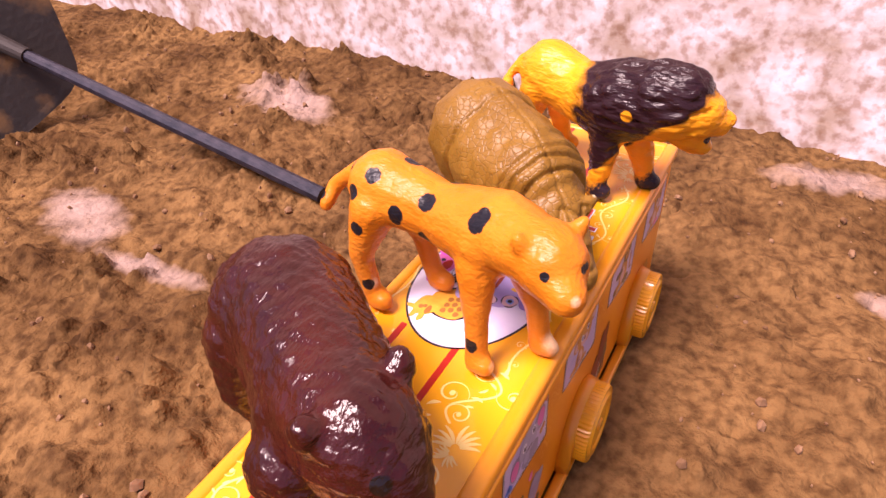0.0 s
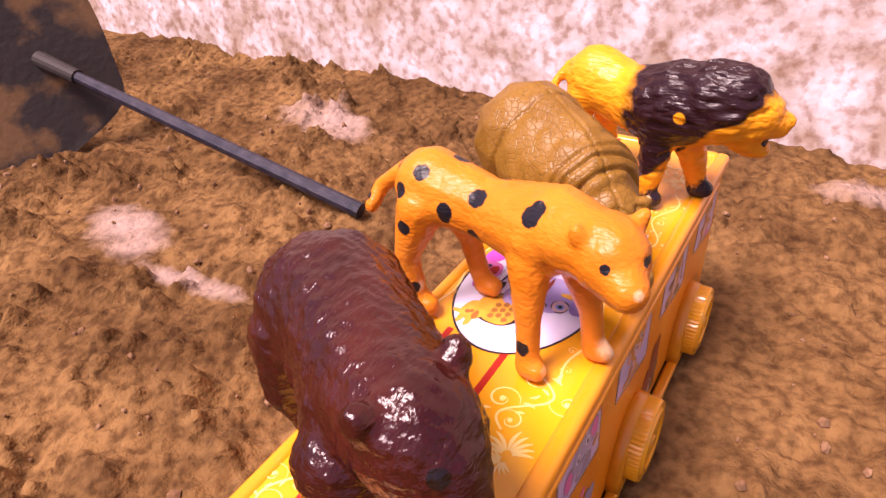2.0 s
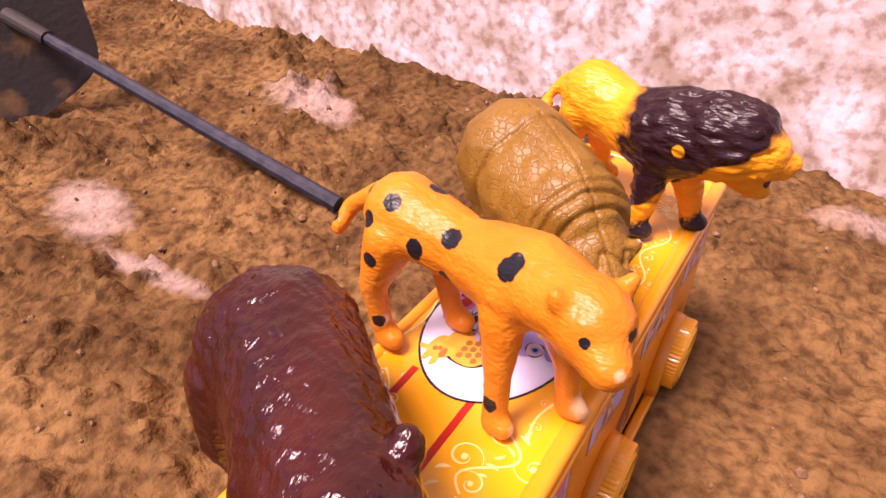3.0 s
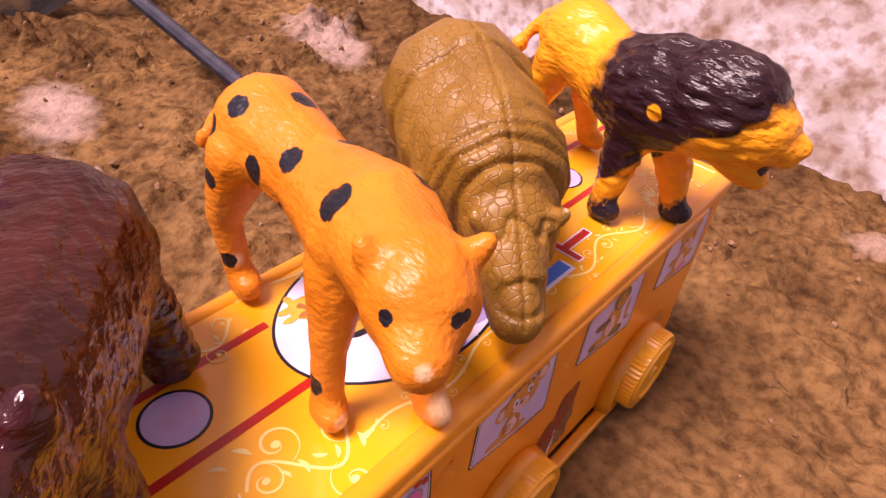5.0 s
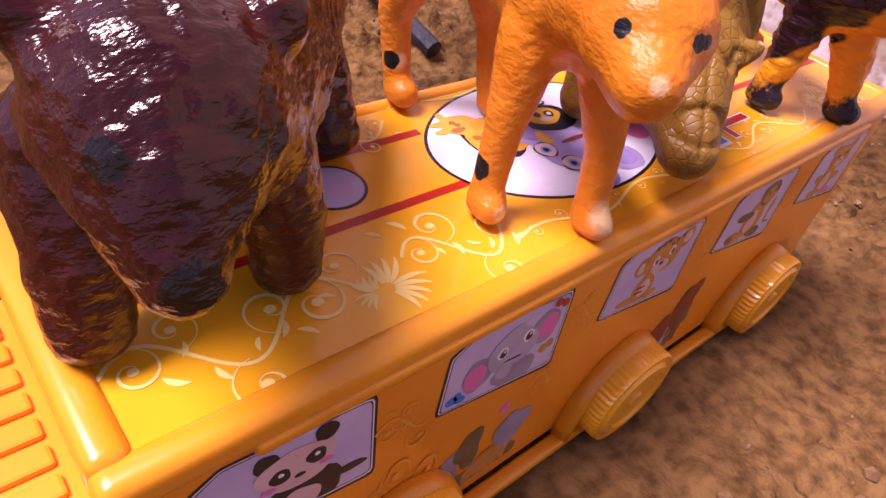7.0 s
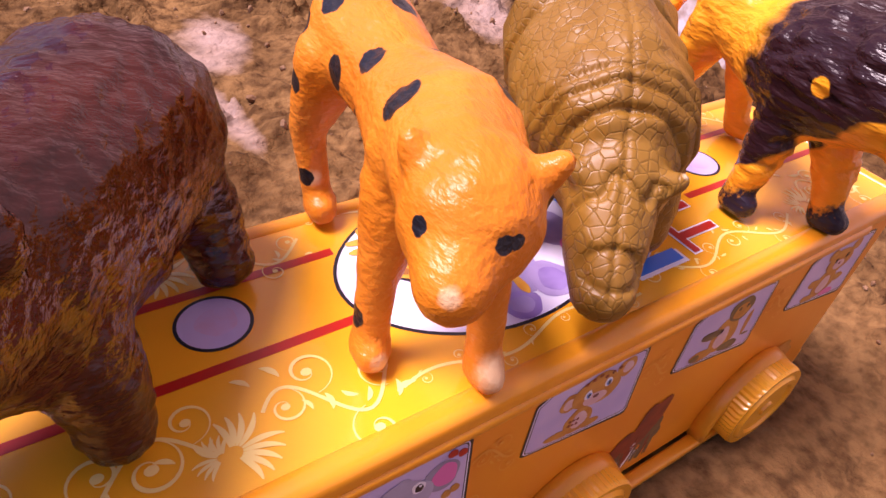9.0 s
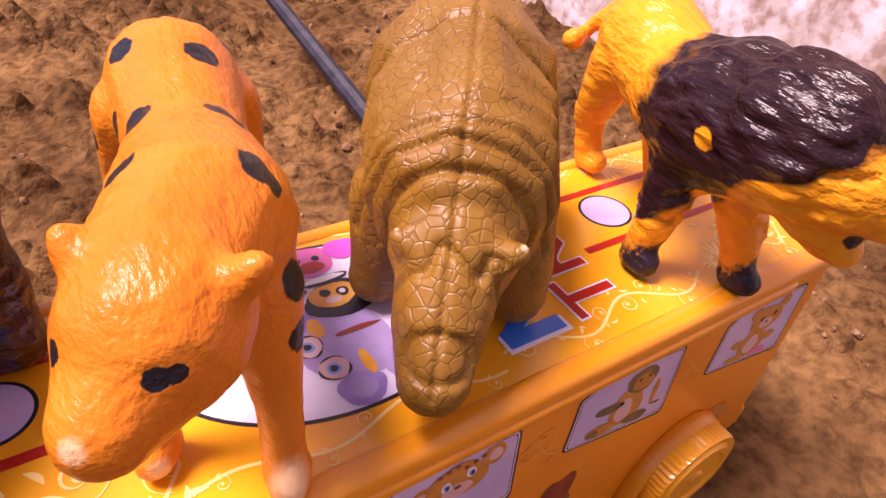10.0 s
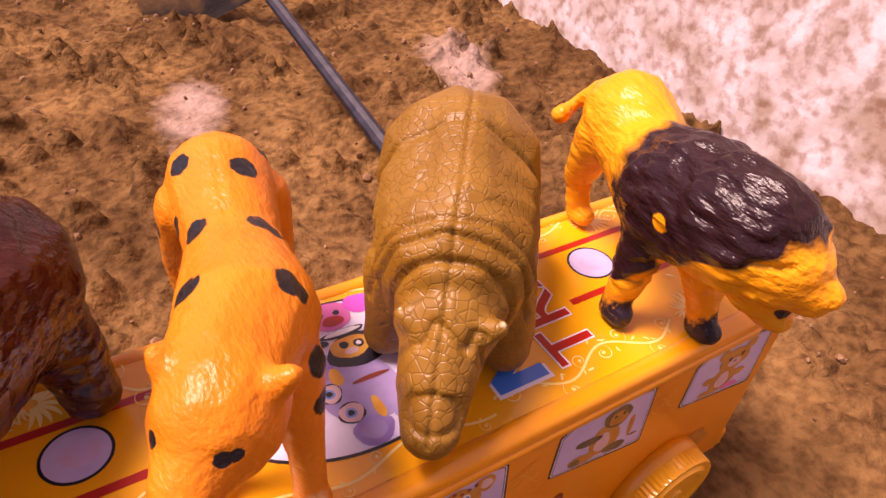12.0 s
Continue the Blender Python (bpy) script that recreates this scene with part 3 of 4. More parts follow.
for name, y in (("sill", Y0), ("sill", Y1)):
    bm = bmesh.new()
    s = -1 if y < 0 else 1
    box(bm, (X0 + 0.004, min(y - 0.001 * s, y + 0.0035 * s), SILL - 0.0025), (X1 - 0.012, max(y - 0.001 * s, y + 0.0035 * s), SILL + 0.0015), 0.0012, 3)
    bpart(name, bm, M_BODY, smooth=True)

WHEELS = (-0.039, 0.041, 0.121)
WHEEL_R, WHEEL_OUT = 0.0165, 0.0095


def arch(cx, y, out):
    bm = bmesh.new()
    n = 18
    ring = []
    for i in range(n + 1):
        a = math.pi * i / n
        row = []
        for r, d in ((0.0212, 0.0), (0.0206, 0.0038), (0.0192, 0.0048), (0.0178, 0.0038), (0.0171, -0.004)):
            row.append(bm.verts.new((cx + r * math.cos(a), y + out * d, SILL + 0.0010 + 1.42 * r * math.sin(a))))
        ring.append(row)
    for i in range(n):
        for k in range(4):
            bm.faces.new((ring[i][k], ring[i][k + 1], ring[i + 1][k + 1], ring[i + 1][k]))
        bm.faces.new((ring[i][4], ring[i][0], ring[i + 1][0], ring[i + 1][4]))
    for row in (ring[0], ring[n]):
        bm.faces.new(row)
    return bm


def wheel(cx, y, out):
    bm = bmesh.new()
    r, n = WHEEL_R, 112
    prof = ((0.0, 0.0), (0.60, 0.0), (0.66, 0.0008), (0.78, 0.0008), (0.84, -0.0002), (0.97, 0.0), (1.0, -0.0012), (1.0, -0.0080), (0.96, -0.009))
    rows = []
    for k, (f, d) in enumerate(prof[1:]):
        rows.append([bm.verts.new((cx + r * f * (0.975 if k in (5, 6) and i % 2 else 1) * math.cos(6.28318 * i / n), y + out * (WHEEL_OUT + d), GROUND + r + r * f * (0.975 if k in (5, 6) and i % 2 else 1) * math.sin(6.28318 * i / n))) for i in range(n)])
    for a, b in zip(rows, rows[1:]):
        for i in range(n):
            bm.faces.new((a[i], a[(i + 1) % n], b[(i + 1) % n], b[i]))
    bm.faces.new(rows[0])
    bm.faces.new(rows[-1][::-1])
    return bm


for y, out in ((Y0 + 0.001, -1), (Y1 - 0.001, 1)):
    for cx in WHEELS:
        bpart("wheel_arch", arch(cx, y, out), M_BODY, smooth=True)
        bpart("wheel", wheel(cx, y, out), M_WHEEL, None, "bright yellow ribbed plastic wheel")
        bm = bmesh.new()
        tube(bm, (cx, y + out * (WHEEL_OUT - 0.0003), GROUND + WHEEL_R), (cx, y + out * (WHEEL_OUT + 0.0009), GROUND + WHEEL_R), 0.003, 0.0026, 20)
        bpart("hub", bm, M_WHEEL)

bm = bmesh.new()
box(bm, (X0 - 0.026, Y0 + 0.004, SILL), (X0 + 0.0035, Y1 - 0.004, 0.0905), 0.003, 3)
hood = bpart("hood", bm, M_BODY, smooth=False)
for i in range(9):
    bm = bmesh.new()
    y = Y0 + 0.010 + i * 0.0058
    box(bm, (X0 - 0.023, y, 0.0900), (X0 - 0.0015, y + 0.0042, 0.0917), 0.0007)
    bpart("hood_rib", bm, M_BODY)
bm = bmesh.new()
box(bm, (X1 - 0.003, Y0 + 0.002, SILL), (X1 + 0.004, Y1 - 0.002, SILL + 0.010), 0.002, 3)
bpart("bumper", bm, M_BODY)

# windows and pictures on the side; u runs along the bus, v up
SIDE = Y0 + 0.0015


def side(level):
    """Places a print on the side sticker; below the windows the prints reach down to the sill."""
    return lambda u, v, d: Vector((u, SIDE - 0.00004 - 0.00004 * level - d * 0.08, v if v > 0.0755 else 0.0755 - (0.0755 - v) * 1.75))


def top(level):
    return lambda u, v, d: Vector((u, v, ROOF + 0.00003 + 0.00004 * level + d * 0.08))


SHAPES = {  # each window's toy picture: place, size, ink and layer
    0: [(0.58, 0.22, 0.22, 0.26, 'K', 0), (0.56, 0.16, 0.11, 0.15, 'S', 1), (0.55, 0.60, 0.21, 0.23, 'S', 2), (0.40, 0.80, 0.065, 0.10, 'K', 1), (0.71, 0.86, 0.065, 0.10, 'K', 1), (0.46, 0.58, 0.055, 0.085, 'K', 3), (0.65, 0.64, 0.055, 0.085, 'K', 3), (0.465, 0.60, 0.015, 0.022, 'W', 4), (0.655, 0.66, 0.015, 0.022, 'W', 4), (0.56, 0.50, 0.030, 0.025, 'K', 3), (0.40, 0.47, 0.04, 0.035, 'P', 3), (0.70, 0.53, 0.04, 0.035, 'P', 3),
        (0.28, 0.28, 0.16, 0.018, 'O', 3), (0.20, 0.36, 0.05, 0.030, 'O', 3), (0.18, 0.20, 0.07, 0.025, 'O', 3), (0.36, 0.18, 0.10, 0.06, 'K', 2), (0.84, 0.26, 0.10, 0.05, 'K', 1)],
    1: [(0.60, 0.18, 0.19, 0.18, 'G', 0), (0.27, 0.38, 0.12, 0.22, 'G', 0), (0.25, 0.36, 0.085, 0.17, 'P', 1), (0.80, 0.64, 0.12, 0.21, 'G', 0), (0.82, 0.64, 0.085, 0.16, 'P', 1), (0.53, 0.54, 0.21, 0.26, 'H', 2), (0.50, 0.28, 0.07, 0.13, 'H', 3), (0.44, 0.54, 0.045, 0.080, 'W', 4), (0.64, 0.64, 0.045, 0.080, 'W', 4), (0.445, 0.53, 0.028, 0.055, 'K', 5), (0.645, 0.63, 0.028, 0.055, 'K', 5), (0.45, 0.56, 0.010, 0.016, 'W', 6), (0.65, 0.66, 0.010, 0.016, 'W', 6), (0.55, 0.40, 0.075, 0.012, 'K', 4), (0.54, 0.80, 0.05, 0.04, 'H', 1),
        (0.86, 0.90, 0.035, 0.05, 'R', 3), (0.93, 0.86, 0.035, 0.05, 'R', 3), (0.10, 0.16, 0.045, 0.06, 'B', 1), (0.17, 0.13, 0.04, 0.05, 'B', 1), (0.14, 0.20, 0.03, 0.05, 'B', 1), (0.84, 0.32, 0.035, 0.06, 'T', 1), (0.90, 0.36, 0.035, 0.06, 'T', 1)],
    2: [(0.46, 0.26, 0.13, 0.20, 'T', 0), (0.47, 0.26, 0.07, 0.13, 'S', 1), (0.30, 0.13, 0.12, 0.06, 'T', 1), (0.58, 0.13, 0.10, 0.06, 'T', 1), (0.32, 0.62, 0.09, 0.13, 'T', 0), (0.31, 0.61, 0.05, 0.08, 'S', 1), (0.80, 0.82, 0.09, 0.13, 'T', 0), (0.81, 0.82, 0.05, 0.08, 'S', 1), (0.55, 0.66, 0.22, 0.23, 'T', 2), (0.55, 0.54, 0.11, 0.09, 'S', 3), (0.47, 0.64, 0.035, 0.065, 'W', 4), (0.64, 0.72, 0.035, 0.065, 'W', 4), (0.475, 0.63, 0.022, 0.045, 'C', 5), (0.645, 0.71, 0.022, 0.045, 'C', 5), (0.478, 0.63, 0.013, 0.028, 'K', 6), (0.648, 0.71, 0.013, 0.028, 'K', 6), (0.55, 0.58, 0.028, 0.025, 'M', 5)]
       + [(0.42 + 0.06 * k, 0.82 + 0.025 * (k % 3), 0.018, 0.024, 'M', 4) for k in range(6)] + [(0.38 + 0.035 * (k % 3), 0.22 + 0.07 * (k // 3), 0.014, 0.020, 'M', 2) for k in range(6)],
    3: [(0.52, 0.38, 0.16, 0.27, 'T', 0), (0.50, 0.34, 0.08, 0.18, 'S', 1), (0.60, 0.74, 0.15, 0.18, 'O', 1), (0.61, 0.71, 0.10, 0.12, 'T', 2), (0.57, 0.75, 0.016, 0.028, 'K', 3), (0.66, 0.77, 0.016, 0.028, 'K', 3), (0.34, 0.46, 0.14, 0.07, 'O', 1), (0.32, 0.15, 0.15, 0.09, 'T', 1), (0.24, 0.13, 0.06, 0.06, 'O', 2), (0.66, 0.14, 0.13, 0.08, 'O', 1), (0.80, 0.44, 0.03, 0.20, 'T', 0), (0.86, 0.24, 0.05, 0.02, 'O', 0)],
    4: [(0.50, 0.30, 0.17, 0.22, 'T', 0), (0.50, 0.28, 0.09, 0.15, 'S', 1), (0.55, 0.66, 0.20, 0.21, 'T', 2), (0.37, 0.80, 0.07, 0.09, 'T', 1), (0.73, 0.86, 0.07, 0.09, 'T', 1), (0.56, 0.60, 0.09, 0.08, 'S', 3), (0.48, 0.68, 0.022, 0.040, 'K', 4), (0.64, 0.72, 0.022, 0.040, 'K', 4), (0.56, 0.62, 0.020, 0.018, 'M', 4), (0.30, 0.36, 0.09, 0.07, 'T', 1), (0.72, 0.34, 0.08, 0.07, 'T', 1), (0.34, 0.10, 0.12, 0.06, 'T', 1), (0.66, 0.10, 0.12, 0.06, 'P', 1)]}
INK = {'W': M_WHITE, 'K': M_BLACK, 'P': M_PINK, 'G': M_GREY, 'R': M_RED, 'B': M_BLUE, 'T': M_TAN, 'O': M_OLIVE, 'M': M_MAROON, 'V': M_PURPLE,
       'S': mat("pale_rose_print", (0.72, 0.50, 0.52), 0.35, color2=(0.66, 0.42, 0.44), scale=200.0), 'H': mat("light_grey_print", (0.38, 0.35, 0.48), 0.35, color2=(0.46, 0.43, 0.58), scale=150.0),
       'C': mat("sky_picture_print", (0.20, 0.34, 0.75), 0.35)}

def pane_point(i, a, b):
    """A place on window i: a from its front edge to its rear edge, b from its lower to its upper edge."""
    u1 = 0.05 * (i - 1) + 0.0005
    low, high = 0.0800 - 0.0060 * a, 0.1034 - 0.0030 * a
    return u1 - 0.0340 + a * 0.0340 + 0.0025 * a * (1 - b), low + (high - low) * b


def pane_outline(i, inset):
    """Window outline with rounded corners and a cut upper front corner."""
    ia, ib = inset / 0.034, inset / 0.026
    corners = [(ia, ib), (1 - ia, ib), (1 - ia, 1 - ib), (0.20, 1 - ib), (ia, 0.80 - ib)]
    pts = []
    for k, (a, b) in enumerate(corners):
        (pa, pb), (na, nb) = corners[k - 1], corners[(k + 1) % 5]
        for s in (0.0, 0.5, 1.0):
            w = 0.055
            p0, p2 = (a + (pa - a) * w, b + (pb - b) * w), (a + (na - a) * w, b + (nb - b) * w)
            q = [(1 - s) ** 2 * p0[j] + 2 * s * (1 - s) * (a, b)[j] + s * s * p2[j] for j in (0, 1)]
            pts.append(pane_point(i, *q))
    return pts


for i in range(5):
    win = bpart("window_sticker", flat(pane_outline(i, 0.0), side(1)), M_BLACK, None, "lilac window sticker with black outline and toy picture")
    bpart("window_line", flat(pane_outline(i, 0.0006), side(1.5)), M_LILAC, win)
    bpart("window_inner_line", flat(pane_outline(i, 0.0009), side(1.8)), M_BLACK, win)
    bpart("window_pane", flat(pane_outline(i, 0.0012), side(2)), M_LILAC2, win)
    for j, (a, b, ra, rb, ink, lv) in enumerate(SHAPES[i]):
        pts = [pane_point(i, min(0.96, max(0.04, x)), min(0.95, max(0.05, y))) for x, y in ellipse(a, b, ra, rb, wob=0.05, seed=i * 20 + j)]
        bpart("picture_shape", flat(pts, side(4 + lv)), INK[ink], win)

# printed animals and scrolls low on the side
for j, (cu, cv, ru, rv, ink, turn) in enumerate(((-0.024, 0.0605, 0.0042, 0.0050, 'G', 0.3), (-0.030, 0.0600, 0.0035, 0.0045, 'O', 0.0), (-0.018, 0.0640, 0.0040, 0.0050, 'O', 0.4), (-0.020, 0.0555, 0.0130, 0.0028, 'O', 0.0), (-0.0035, 0.0620, 0.0060, 0.0048, 'G', 0.2), (-0.010, 0.0570, 0.0060, 0.0030, 'T', 0.0), (-0.009, 0.0695, 0.0016, 0.0012, 'P', 0.0),
                                                 (0.062, 0.0600, 0.0080, 0.0050, 'M', 0.3), (0.070, 0.0660, 0.0060, 0.0050, 'M', 0.5), (0.064, 0.0555, 0.0070, 0.0022, 'W', 0.2), (0.074, 0.0610, 0.0040, 0.0035, 'O', 0.0), (0.136, 0.0600, 0.0080, 0.0045, 'T', 0.2), (-0.080, 0.0600, 0.0060, 0.0050, 'O', 0.2))):
    bpart("printed_animal", flat(ellipse(cu, cv, ru, rv, wob=0.14, turn=turn, seed=j), side(1 + j % 3)), INK[ink])


def ribbon(points, widths, place):
    bm = bmesh.new()
    rows = []
    for i, (u, v) in enumerate(points):
        a, b = points[max(0, i - 1)], points[min(len(points) - 1, i + 1)]
        tx, ty = b[0] - a[0], b[1] - a[1]
        ln = math.hypot(tx, ty) or 1
        nx, ny = -ty / ln * widths[i] / 2, tx / ln * widths[i] / 2
        rows.append((bm.verts.new(place(u + nx, v + ny, 0.0003)), bm.verts.new(place(u - nx, v - ny, 0.0003))))
    for a, b in zip(rows, rows[1:]):
        bm.faces.new((a[0], a[1], b[1], b[0]))
    return bm


SCROLLS = []


def scroll(cu, cv, size, turn, hand, kind, material, parent=None):
    SCROLLS.append(cu)
    place, dots = kind(3 + 0.04 * len(SCROLLS)), kind(3.02 + 0.04 * len(SCROLLS))
    n, pts, wd = 40, [], []
    for i in range(n):
        k = i / (n - 1)
        a = turn + hand * k * 7.6
        r = size * (1 - 0.86 * k)
        pts.append((cu + r * math.cos(a), cv + r * math.sin(a)))
        wd.append(size * (0.035 + 0.10 * math.sin(math.pi * min(1, k * 1.1)) ** 2))
    bpart("scroll", ribbon(pts, wd, place), material, parent)
    bpart("scroll_dot", flat(ellipse(cu, cv, size * 0.2, size * 0.17, 14), dots, 0.0003), material, parent)


def flourish(cu, cv, size, turn, place, material):
    for i in range(9):
        a = turn + (i - 4) * 0.30
        r = size * (0.95 - 0.05 * abs(i - 4))
        pts = [(cu + r * k * math.cos(a + 0.25 * k * k * (1 if i > 4 else -1)), cv + r * k * math.sin(a + 0.25 * k * k * (1 if i > 4 else -1))) for k in [j / 10 for j in range(2, 11)]]
        wd = [size * 0.12 * math.sin(math.pi * (0.12 + 0.8 * j / 8)) for j in range(9)]
        bpart("petal", ribbon(pts, wd, place), material)


def leaf(cu, cv, size, turn, place, material):
    pts = [(cu + size * k * math.cos(turn + 0.5 * k), cv + size * k * math.sin(turn + 0.5 * k)) for k in [j / 8 for j in range(9)]]
    bpart("leaf", ribbon(pts, [size * 0.30 * math.sin(math.pi * (0.04 + 0.92 * j / 8)) for j in range(9)], place), material)


def spray(u0, u1, mid, high, count, seed, kind, material, leaves=2):
    """A winding stem with curling shoots and leaves between two ends."""
    rnd = random.Random(seed)
    bend = lambda k: mid + high * 0.34 * math.sin(k * math.pi * count / 2.0 + 0.4)
    n = 70
    stem = [(u0 + (u1 - u0) * i / n, bend(i / n)) for i in range(n + 1)]
    bpart("vine", ribbon(stem, [0.0007] * (n + 1), kind(1.5)), material)
    for i in range(count):
        k = (i + 0.5) / count
        u, v = u0 + (u1 - u0) * k, bend(k)
        up = 1 if i % 2 else -1
        size = rnd.uniform(0.30, 0.44) * high * 0.8
        scroll(u + 0.2 * size, v + up * (size * 0.9), size, -up * math.pi / 2, up * (1 if i % 4 < 2 else -1), kind, material)
        for j in range(leaves):
            leaf(u + rnd.uniform(-0.6, 0.6) * high * 0.6, v - up * rnd.uniform(0.05, 0.24) * high, rnd.uniform(0.16, 0.26) * high, rnd.uniform(0, 6.28), kind(1.7 + 0.1 * j), material)


for sgn, edge in ((1, -0.0262), (-1, 0.0142)):
    high = 0.0165 if sgn > 0 else 0.0120
    for cx in (-0.041, 0.121):
        flourish(cx, edge - 0.003 * sgn, 0.0092, 0.25 * sgn, top(2), M_SWIRL)
        flourish(cx - 0.0015, edge - 0.003 * sgn, 0.0055, math.pi - 0.6 * sgn, top(2.4), M_SWIRL)
    spray(-0.086, -0.043, edge, high, 6, 3 + sgn, top, M_SWIRL)
    spray(-0.034, -0.010, edge, high, 4, 13 + sgn, top, M_SWIRL)
    spray(-0.010, 0.050, edge - 0.0052 * sgn, high * 0.36, 7, 17 + sgn, top, M_SWIRL, 1)
    spray(0.052, 0.112, edge - 0.0045 * sgn, high * 0.55, 8, 23 + sgn, top, M_SWIRL)
    spray(0.126, 0.149, edge, high, 4, 33 + sgn, top, M_SWIRL)

M_FAINT = mat("amber_print", (0.84, 0.36, 0.04), 0.3)
spray(-0.049, -0.030, 0.0640, 0.0150, 4, 41, side, M_FAINT)
spray(-0.0485, -0.0355, 0.0850, 0.0120, 3, 42, side, M_FAINT)
spray(0.0020, 0.0145, 0.0880, 0.0110, 3, 43, side, M_FAINT)
spray(-0.0020, 0.0060, 0.0700, 0.0090, 2, 44, side, M_FAINT)
spray(0.0520, 0.0640, 0.0870, 0.0110, 3, 45, side, M_FAINT)
spray(0.1020, 0.1140, 0.0880, 0.0110, 3, 46, side, M_FAINT)
spray(-0.0900, -0.0860, 0.0850, 0.0090, 2, 47, side, M_FAINT)
rnd = random.Random(77)
for a, b, inks in ((-0.033, 0.002, 'OOTG'), (0.055, 0.080, 'MOOW'), (-0.088, -0.076, 'OOT')):
    for i in range(int((b - a) * 900)):
        u = rnd.uniform(a, b)
        tall = rnd.uniform(0.002, 0.0065)
        bpart("printed_grass", flat(ellipse(u, 0.0540 + tall * 0.5, 0.0005 + rnd.random() * 0.0006, tall * 0.6, 10, 0.0, rnd.uniform(-0.5, 0.5)), side(2 + i * 0.03), 0.0003), INK[rnd.choice(inks)])

# red lines, discs and lettering on the roof
for y in (-0.0117, 0.0086):
    for a, b in ((X0 + 0.006, -0.005), (0.091, X1 - 0.005)):
        bpart("red_line", flat([(a, y - 0.0011), (b, y - 0.0011), (b, y + 0.0011), (a, y + 0.0011)], top(1), 0.0003), M_RED)
for cx in (-0.0342, 0.108):
    bpart("disc_outline", flat(ellipse(cx, -0.0006, 0.0074, 0.0072, 40), top(1), 0.0003), M_BLACK)
    bpart("disc", flat(ellipse(cx, -0.0006, 0.0067, 0.0065, 40), top(2), 0.0003), M_LILAC2)
    bpart("disc_centre", flat(ellipse(cx + 0.0005, -0.0006, 0.0040, 0.0036, 30, 0.04), top(3), 0.0003), M_ROSE)
bpart("medallion_outline", flat(ellipse(0.0245, -0.0050, 0.0338, 0.0238, 64, 0.006), top(1), 0.0003), M_BLACK)
bpart("medallion", flat(ellipse(0.0245, -0.0050, 0.0330, 0.0230, 64, 0.006), top(2), 0.0003), M_LILAC, None, "white oval print with coloured toy shapes")
INK['Y'] = mat("amber_picture_print", (0.80, 0.42, 0.05), 0.35, color2=(0.72, 0.30, 0.03), scale=200.0)
INK['E'] = mat("mauve_picture_print", (0.36, 0.28, 0.56), 0.35, color2=(0.46, 0.36, 0.66), scale=150.0)
INK['D'] = mat("brown_picture_print", (0.34, 0.13, 0.03), 0.35)
MEDALLION = [  # giraffe
    (0.0105, -0.0010, 0.0085, 0.0082, 'K', 0), (0.0107, -0.0007, 0.0078, 0.0076, 'Y', 1), (0.0058, 0.0068, 0.0052, 0.0040, 'Y', 2), (0.0008, 0.0088, 0.0024, 0.0010, 'Y', 2), (0.0000, 0.0058, 0.0022, 0.0010, 'Y', 2), (0.0035, 0.0112, 0.0010, 0.0018, 'Y', 2),
    (0.0045, 0.0080, 0.0010, 0.0009, 'D', 3), (0.0052, 0.0068, 0.0009, 0.0008, 'D', 3), (0.0040, 0.0050, 0.0022, 0.0010, 'D', 3)]
MEDALLION += [(0.0060 + 0.0030 * (k % 3) + 0.0012 * (k // 3 % 2), 0.0005 - 0.0024 * (k // 3), 0.0012, 0.0010, 'D', 3) for k in range(9)]
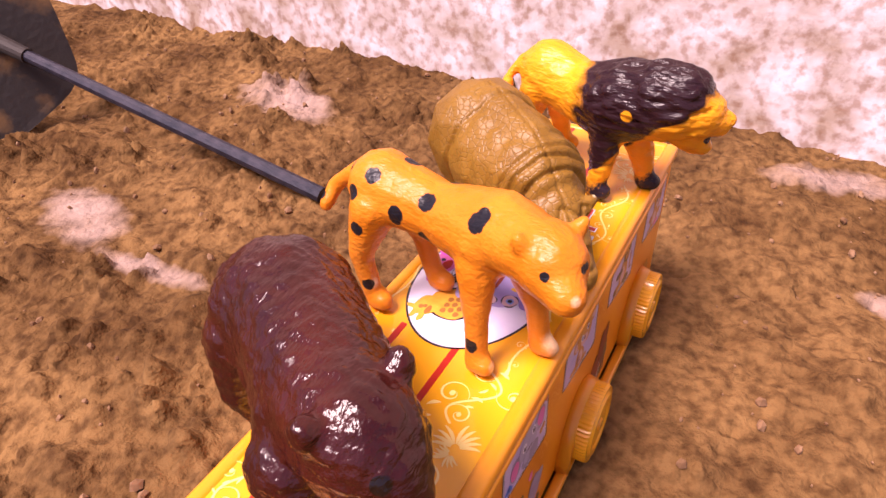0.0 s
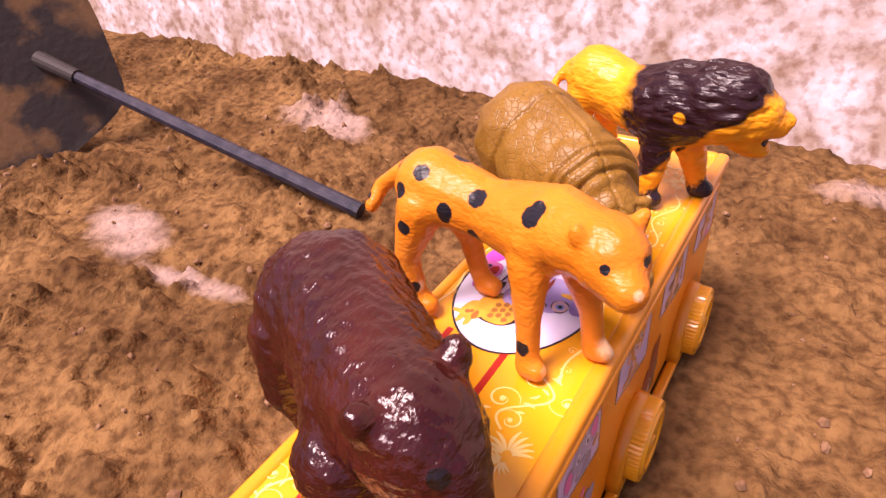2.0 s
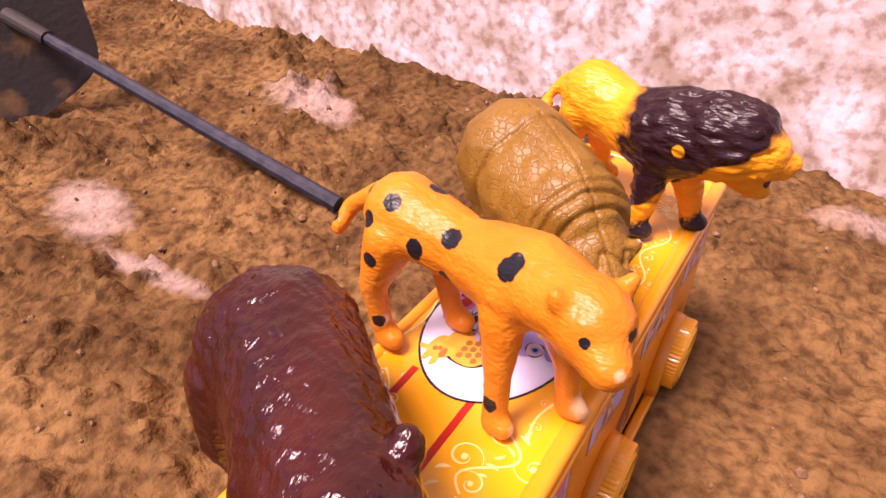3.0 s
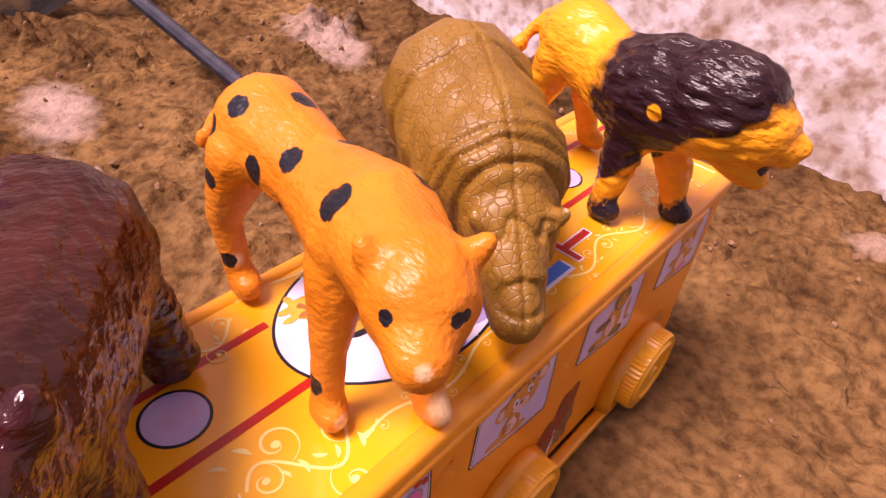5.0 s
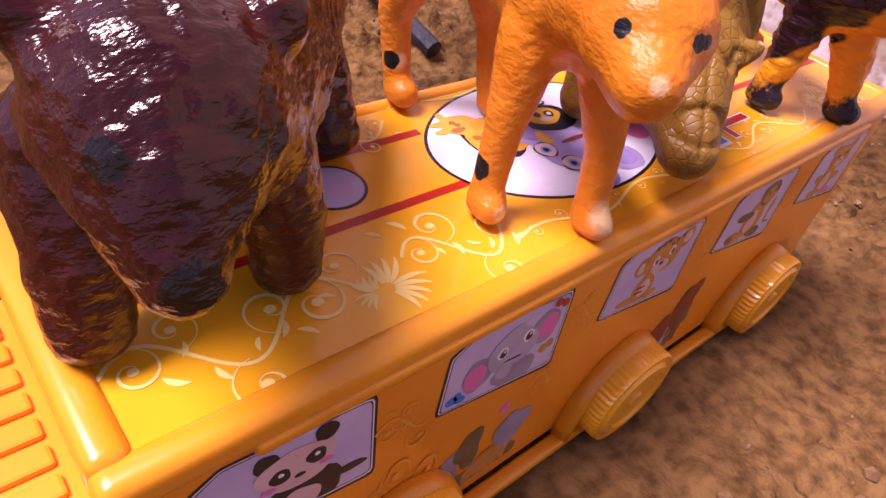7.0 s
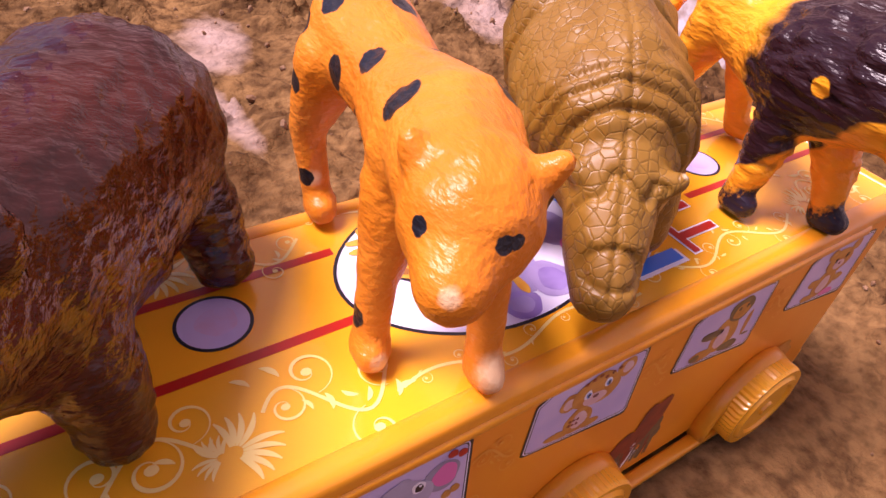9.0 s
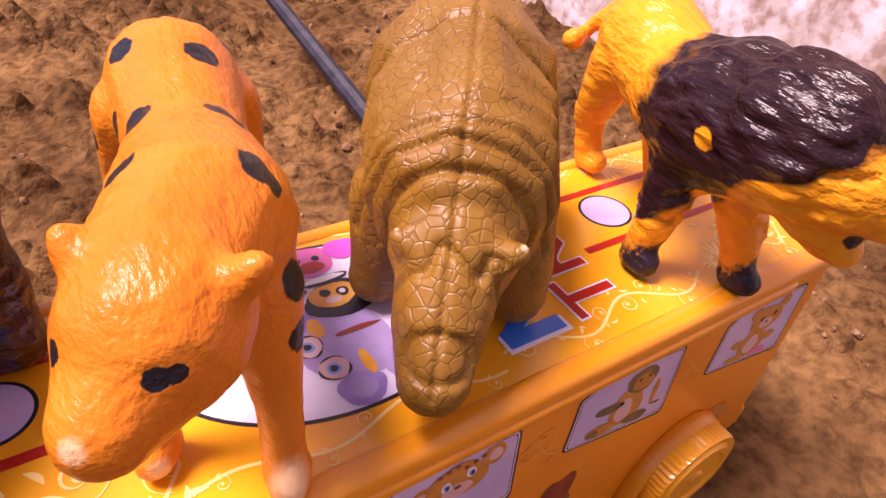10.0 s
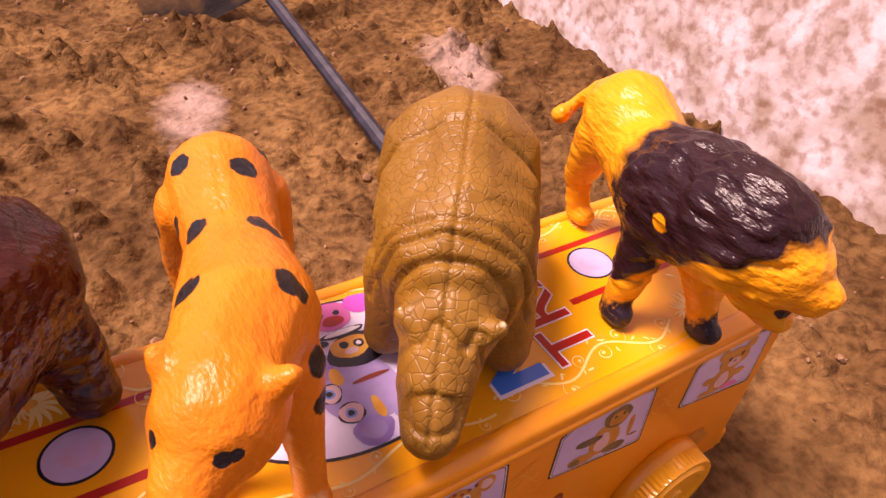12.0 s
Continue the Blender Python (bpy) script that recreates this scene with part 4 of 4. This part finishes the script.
MEDALLION += [  # elephant with large eyes
    (0.0255, -0.0120, 0.0098, 0.0100, 'E', 1), (0.0190, -0.0030, 0.0050, 0.0052, 'E', 2), (0.0345, -0.0205, 0.0055, 0.0058, 'E', 2), (0.0192, -0.0030, 0.0032, 0.0034, 'V', 3), (0.0348, -0.0207, 0.0036, 0.0038, 'V', 3), (0.0232, -0.0240, 0.0048, 0.0040, 'V', 2), (0.0232, -0.0240, 0.0030, 0.0024, 'E', 3),
    (0.0182, -0.0105, 0.0030, 0.0030, 'K', 3), (0.0205, -0.0175, 0.0032, 0.0030, 'K', 3), (0.0182, -0.0105, 0.0027, 0.0027, 'S', 4), (0.0205, -0.0175, 0.0029, 0.0027, 'S', 4), (0.0180, -0.0106, 0.0014, 0.0014, 'C', 5), (0.0203, -0.0176, 0.0014, 0.0014, 'C', 5), (0.0180, -0.0106, 0.0008, 0.0008, 'K', 6), (0.0203, -0.0176, 0.0008, 0.0008, 'K', 6),
    (0.0268, -0.0187, 0.0012, 0.0034, 'Y', 4), (0.0290, -0.0100, 0.0050, 0.0007, 'M', 4), (0.0215, -0.0065, 0.0016, 0.0028, 'Y', 4),
    # dark bird with an amber face
    (0.0300, -0.0005, 0.0080, 0.0056, 'K', 4), (0.0290, 0.0010, 0.0055, 0.0036, 'Y', 5), (0.0275, 0.0020, 0.0012, 0.0012, 'K', 6), (0.0312, 0.0012, 0.0014, 0.0014, 'K', 6), (0.0312, 0.0012, 0.0007, 0.0007, 'W', 7), (0.0285, -0.0005, 0.0018, 0.0010, 'S', 6), (0.0215, 0.0045, 0.0030, 0.0012, 'K', 4), (0.0290, 0.0062, 0.0060, 0.0014, 'K', 2), (0.0290, 0.0065, 0.0050, 0.0009, 'W', 3),
    # pink animal with a large ear
    (0.0280, 0.0130, 0.0064, 0.0050, 'P', 1), (0.0375, 0.0145, 0.0046, 0.0034, 'Q', 2), (0.0205, 0.0125, 0.0034, 0.0022, 'Q', 2), (0.0285, 0.0110, 0.0030, 0.0018, 'R', 3), (0.0262, 0.0140, 0.0009, 0.0009, 'K', 3), (0.0305, 0.0136, 0.0009, 0.0009, 'K', 3),
    (0.0460, -0.0060, 0.0060, 0.0070, 'E', 0), (0.0465, 0.0040, 0.0050, 0.0050, 'T', 0), (0.0480, -0.0140, 0.0040, 0.0040, 'P', 0)]
INK['Q'] = mat("magenta_picture_print", (0.72, 0.10, 0.60), 0.35)
for j, (cu, cv, ru, rv, ink, lv) in enumerate(MEDALLION):
    bpart("picture_shape", flat(ellipse(cu, cv, ru, rv, 20, wob=0.05, seed=100 + j), top(4 + lv + 0.02 * j), 0.0003), INK[ink])


def letter(text, u, v, size, material, level, grow=0.0):
    """One letter of the roof print, read from the far side of the bus."""
    cu = bpy.data.curves.new("letter", 'FONT')
    cu.body, cu.size, cu.extrude, cu.offset = text, size, 0.0, 0.0002 + grow
    cu.dimensions, cu.fill_mode = '2D', 'FRONT'
    tmp = new("letter_raw", cu)
    me = bpy.data.meshes.new_from_object(tmp.evaluated_get(bpy.context.evaluated_depsgraph_get()))
    bpy.data.objects.remove(tmp)
    me.name = "letter"
    me.transform(bus_shift @ pose(u, v, ROOF + 0.0002 + 0.00008 * level, 0, 0, 90))
    me.materials.clear()
    me.materials.append(material)
    ob = new("letter", me)
    ob.parent = bus


EM = ((0, 0), (0, 1), (0.26, 1), (0.5, 0.55), (0.74, 1), (1, 1), (1, 0), (0.76, 0), (0.76, 0.58), (0.5, 0.08), (0.24, 0.58), (0.24, 0))
for k, level, material in ((0.13, 5, M_WHITE), (0.0, 7, M_BLUE)):
    pts = [(0.0690 - (b + k * 0.9 * (b - 0.5)) * 0.0150, -0.0295 + (a + k * (a - 0.5)) * 0.0170) for a, b in EM]
    bpart("letter", flat(pts, top(level), 0.0003), material)
for text, u, v, material in (("Y", 0.0690, -0.0100, M_BLUE), ("T", 0.0875, -0.0295, M_RED), ("R", 0.0875, -0.0165, M_RED), ("A", 0.0875, -0.0025, M_RED)):
    letter(text, u, v, 0.0205, M_WHITE, 0, 0.0005)
    letter(text, u, v, 0.0205, material, 1)


# ---- hoe and stones ----
def shovel():
    ob = tagged(new("garden_hoe"), "muddy dark iron hoe lying on soil with its blade upright", "hoe")
    ob.location = (0.142, 0.167, GROUND)
    back = Matrix.Translation(-Vector(ob.location))
    # blade is turned to face the camera
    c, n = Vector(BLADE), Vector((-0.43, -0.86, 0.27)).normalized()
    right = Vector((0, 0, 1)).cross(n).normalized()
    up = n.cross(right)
    bm = bmesh.new()
    outline = [(-0.058, 0.012), (-0.050, 0.040), (-0.020, 0.066), (0.030, 0.072), (0.052, 0.050), (0.058, 0.000), (0.054, -0.030), (0.020, -0.052), (-0.022, -0.070), (-0.034, -0.060)]
    smooth_line = []
    m = len(outline)
    for i in range(m):
        p0, p1, p2, p3 = (Vector((*outline[(i + k - 1) % m], 0)) for k in range(4))
        for s in (0, 0.25, 0.5, 0.75):
            q = 0.5 * ((2 * p1) + (p2 - p0) * s + (2 * p0 - 5 * p1 + 4 * p2 - p3) * s * s + (3 * p1 - p0 - 3 * p2 + p3) * s ** 3)
            smooth_line.append((q.x, q.y))
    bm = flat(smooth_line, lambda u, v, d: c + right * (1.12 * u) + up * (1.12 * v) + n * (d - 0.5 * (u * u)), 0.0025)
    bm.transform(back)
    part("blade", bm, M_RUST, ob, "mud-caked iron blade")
    at = Vector(ATTACH)
    end = Vector((0.142, 0.167, GROUND + 0.006))
    bm = bmesh.new()
    tube(bm, end, at, 0.0054, 0.0042, 10)
    bm.transform(back)
    part("handle", bm, M_IRON, ob, "dark iron rod handle")
    bm = bmesh.new()
    tube(bm, at + (end - at).normalized() * 0.03, at + (at - end).normalized() * 0.010, 0.0056, 0.0066, 14)
    bm.transform(back)
    part("socket", bm, M_RUST, ob)


# set along camera rays so that the hoe fits the view
BLADE = (0.108, 0.452, 0.0900)
ATTACH = (0.124, 0.440, 0.0970)
shovel()


def stones():
    rnd = random.Random(11)
    bm = bmesh.new()
    for _ in range(700):
        x, y = rnd.uniform(-0.2, 0.44), rnd.uniform(-0.2, 0.55)
        if -0.13 < x < 0.18 and -0.075 < y < 0.055:
            continue
        r = 0.0007 + 0.0022 * rnd.random() ** 3
        g = bmesh.ops.create_icosphere(bm, subdivisions=1, radius=r, matrix=Matrix.Translation((x, y, ground_height(x, y) + 0.3 * r)) @ pose(0, 0, 0, rnd.uniform(0, 90), rnd.uniform(0, 90), 0) @ Matrix.Diagonal((1.3, 1, 0.75, 1)))
        for v in g["verts"]:
            v.co += Vector((rnd.uniform(-1, 1), rnd.uniform(-1, 1), rnd.uniform(-1, 1))) * 0.16 * r
    thing("soil_crumbs", bm, M_STONE, "small crumbs and pebbles scattered on the soil", "pebbles", kind="stuff")


stones()
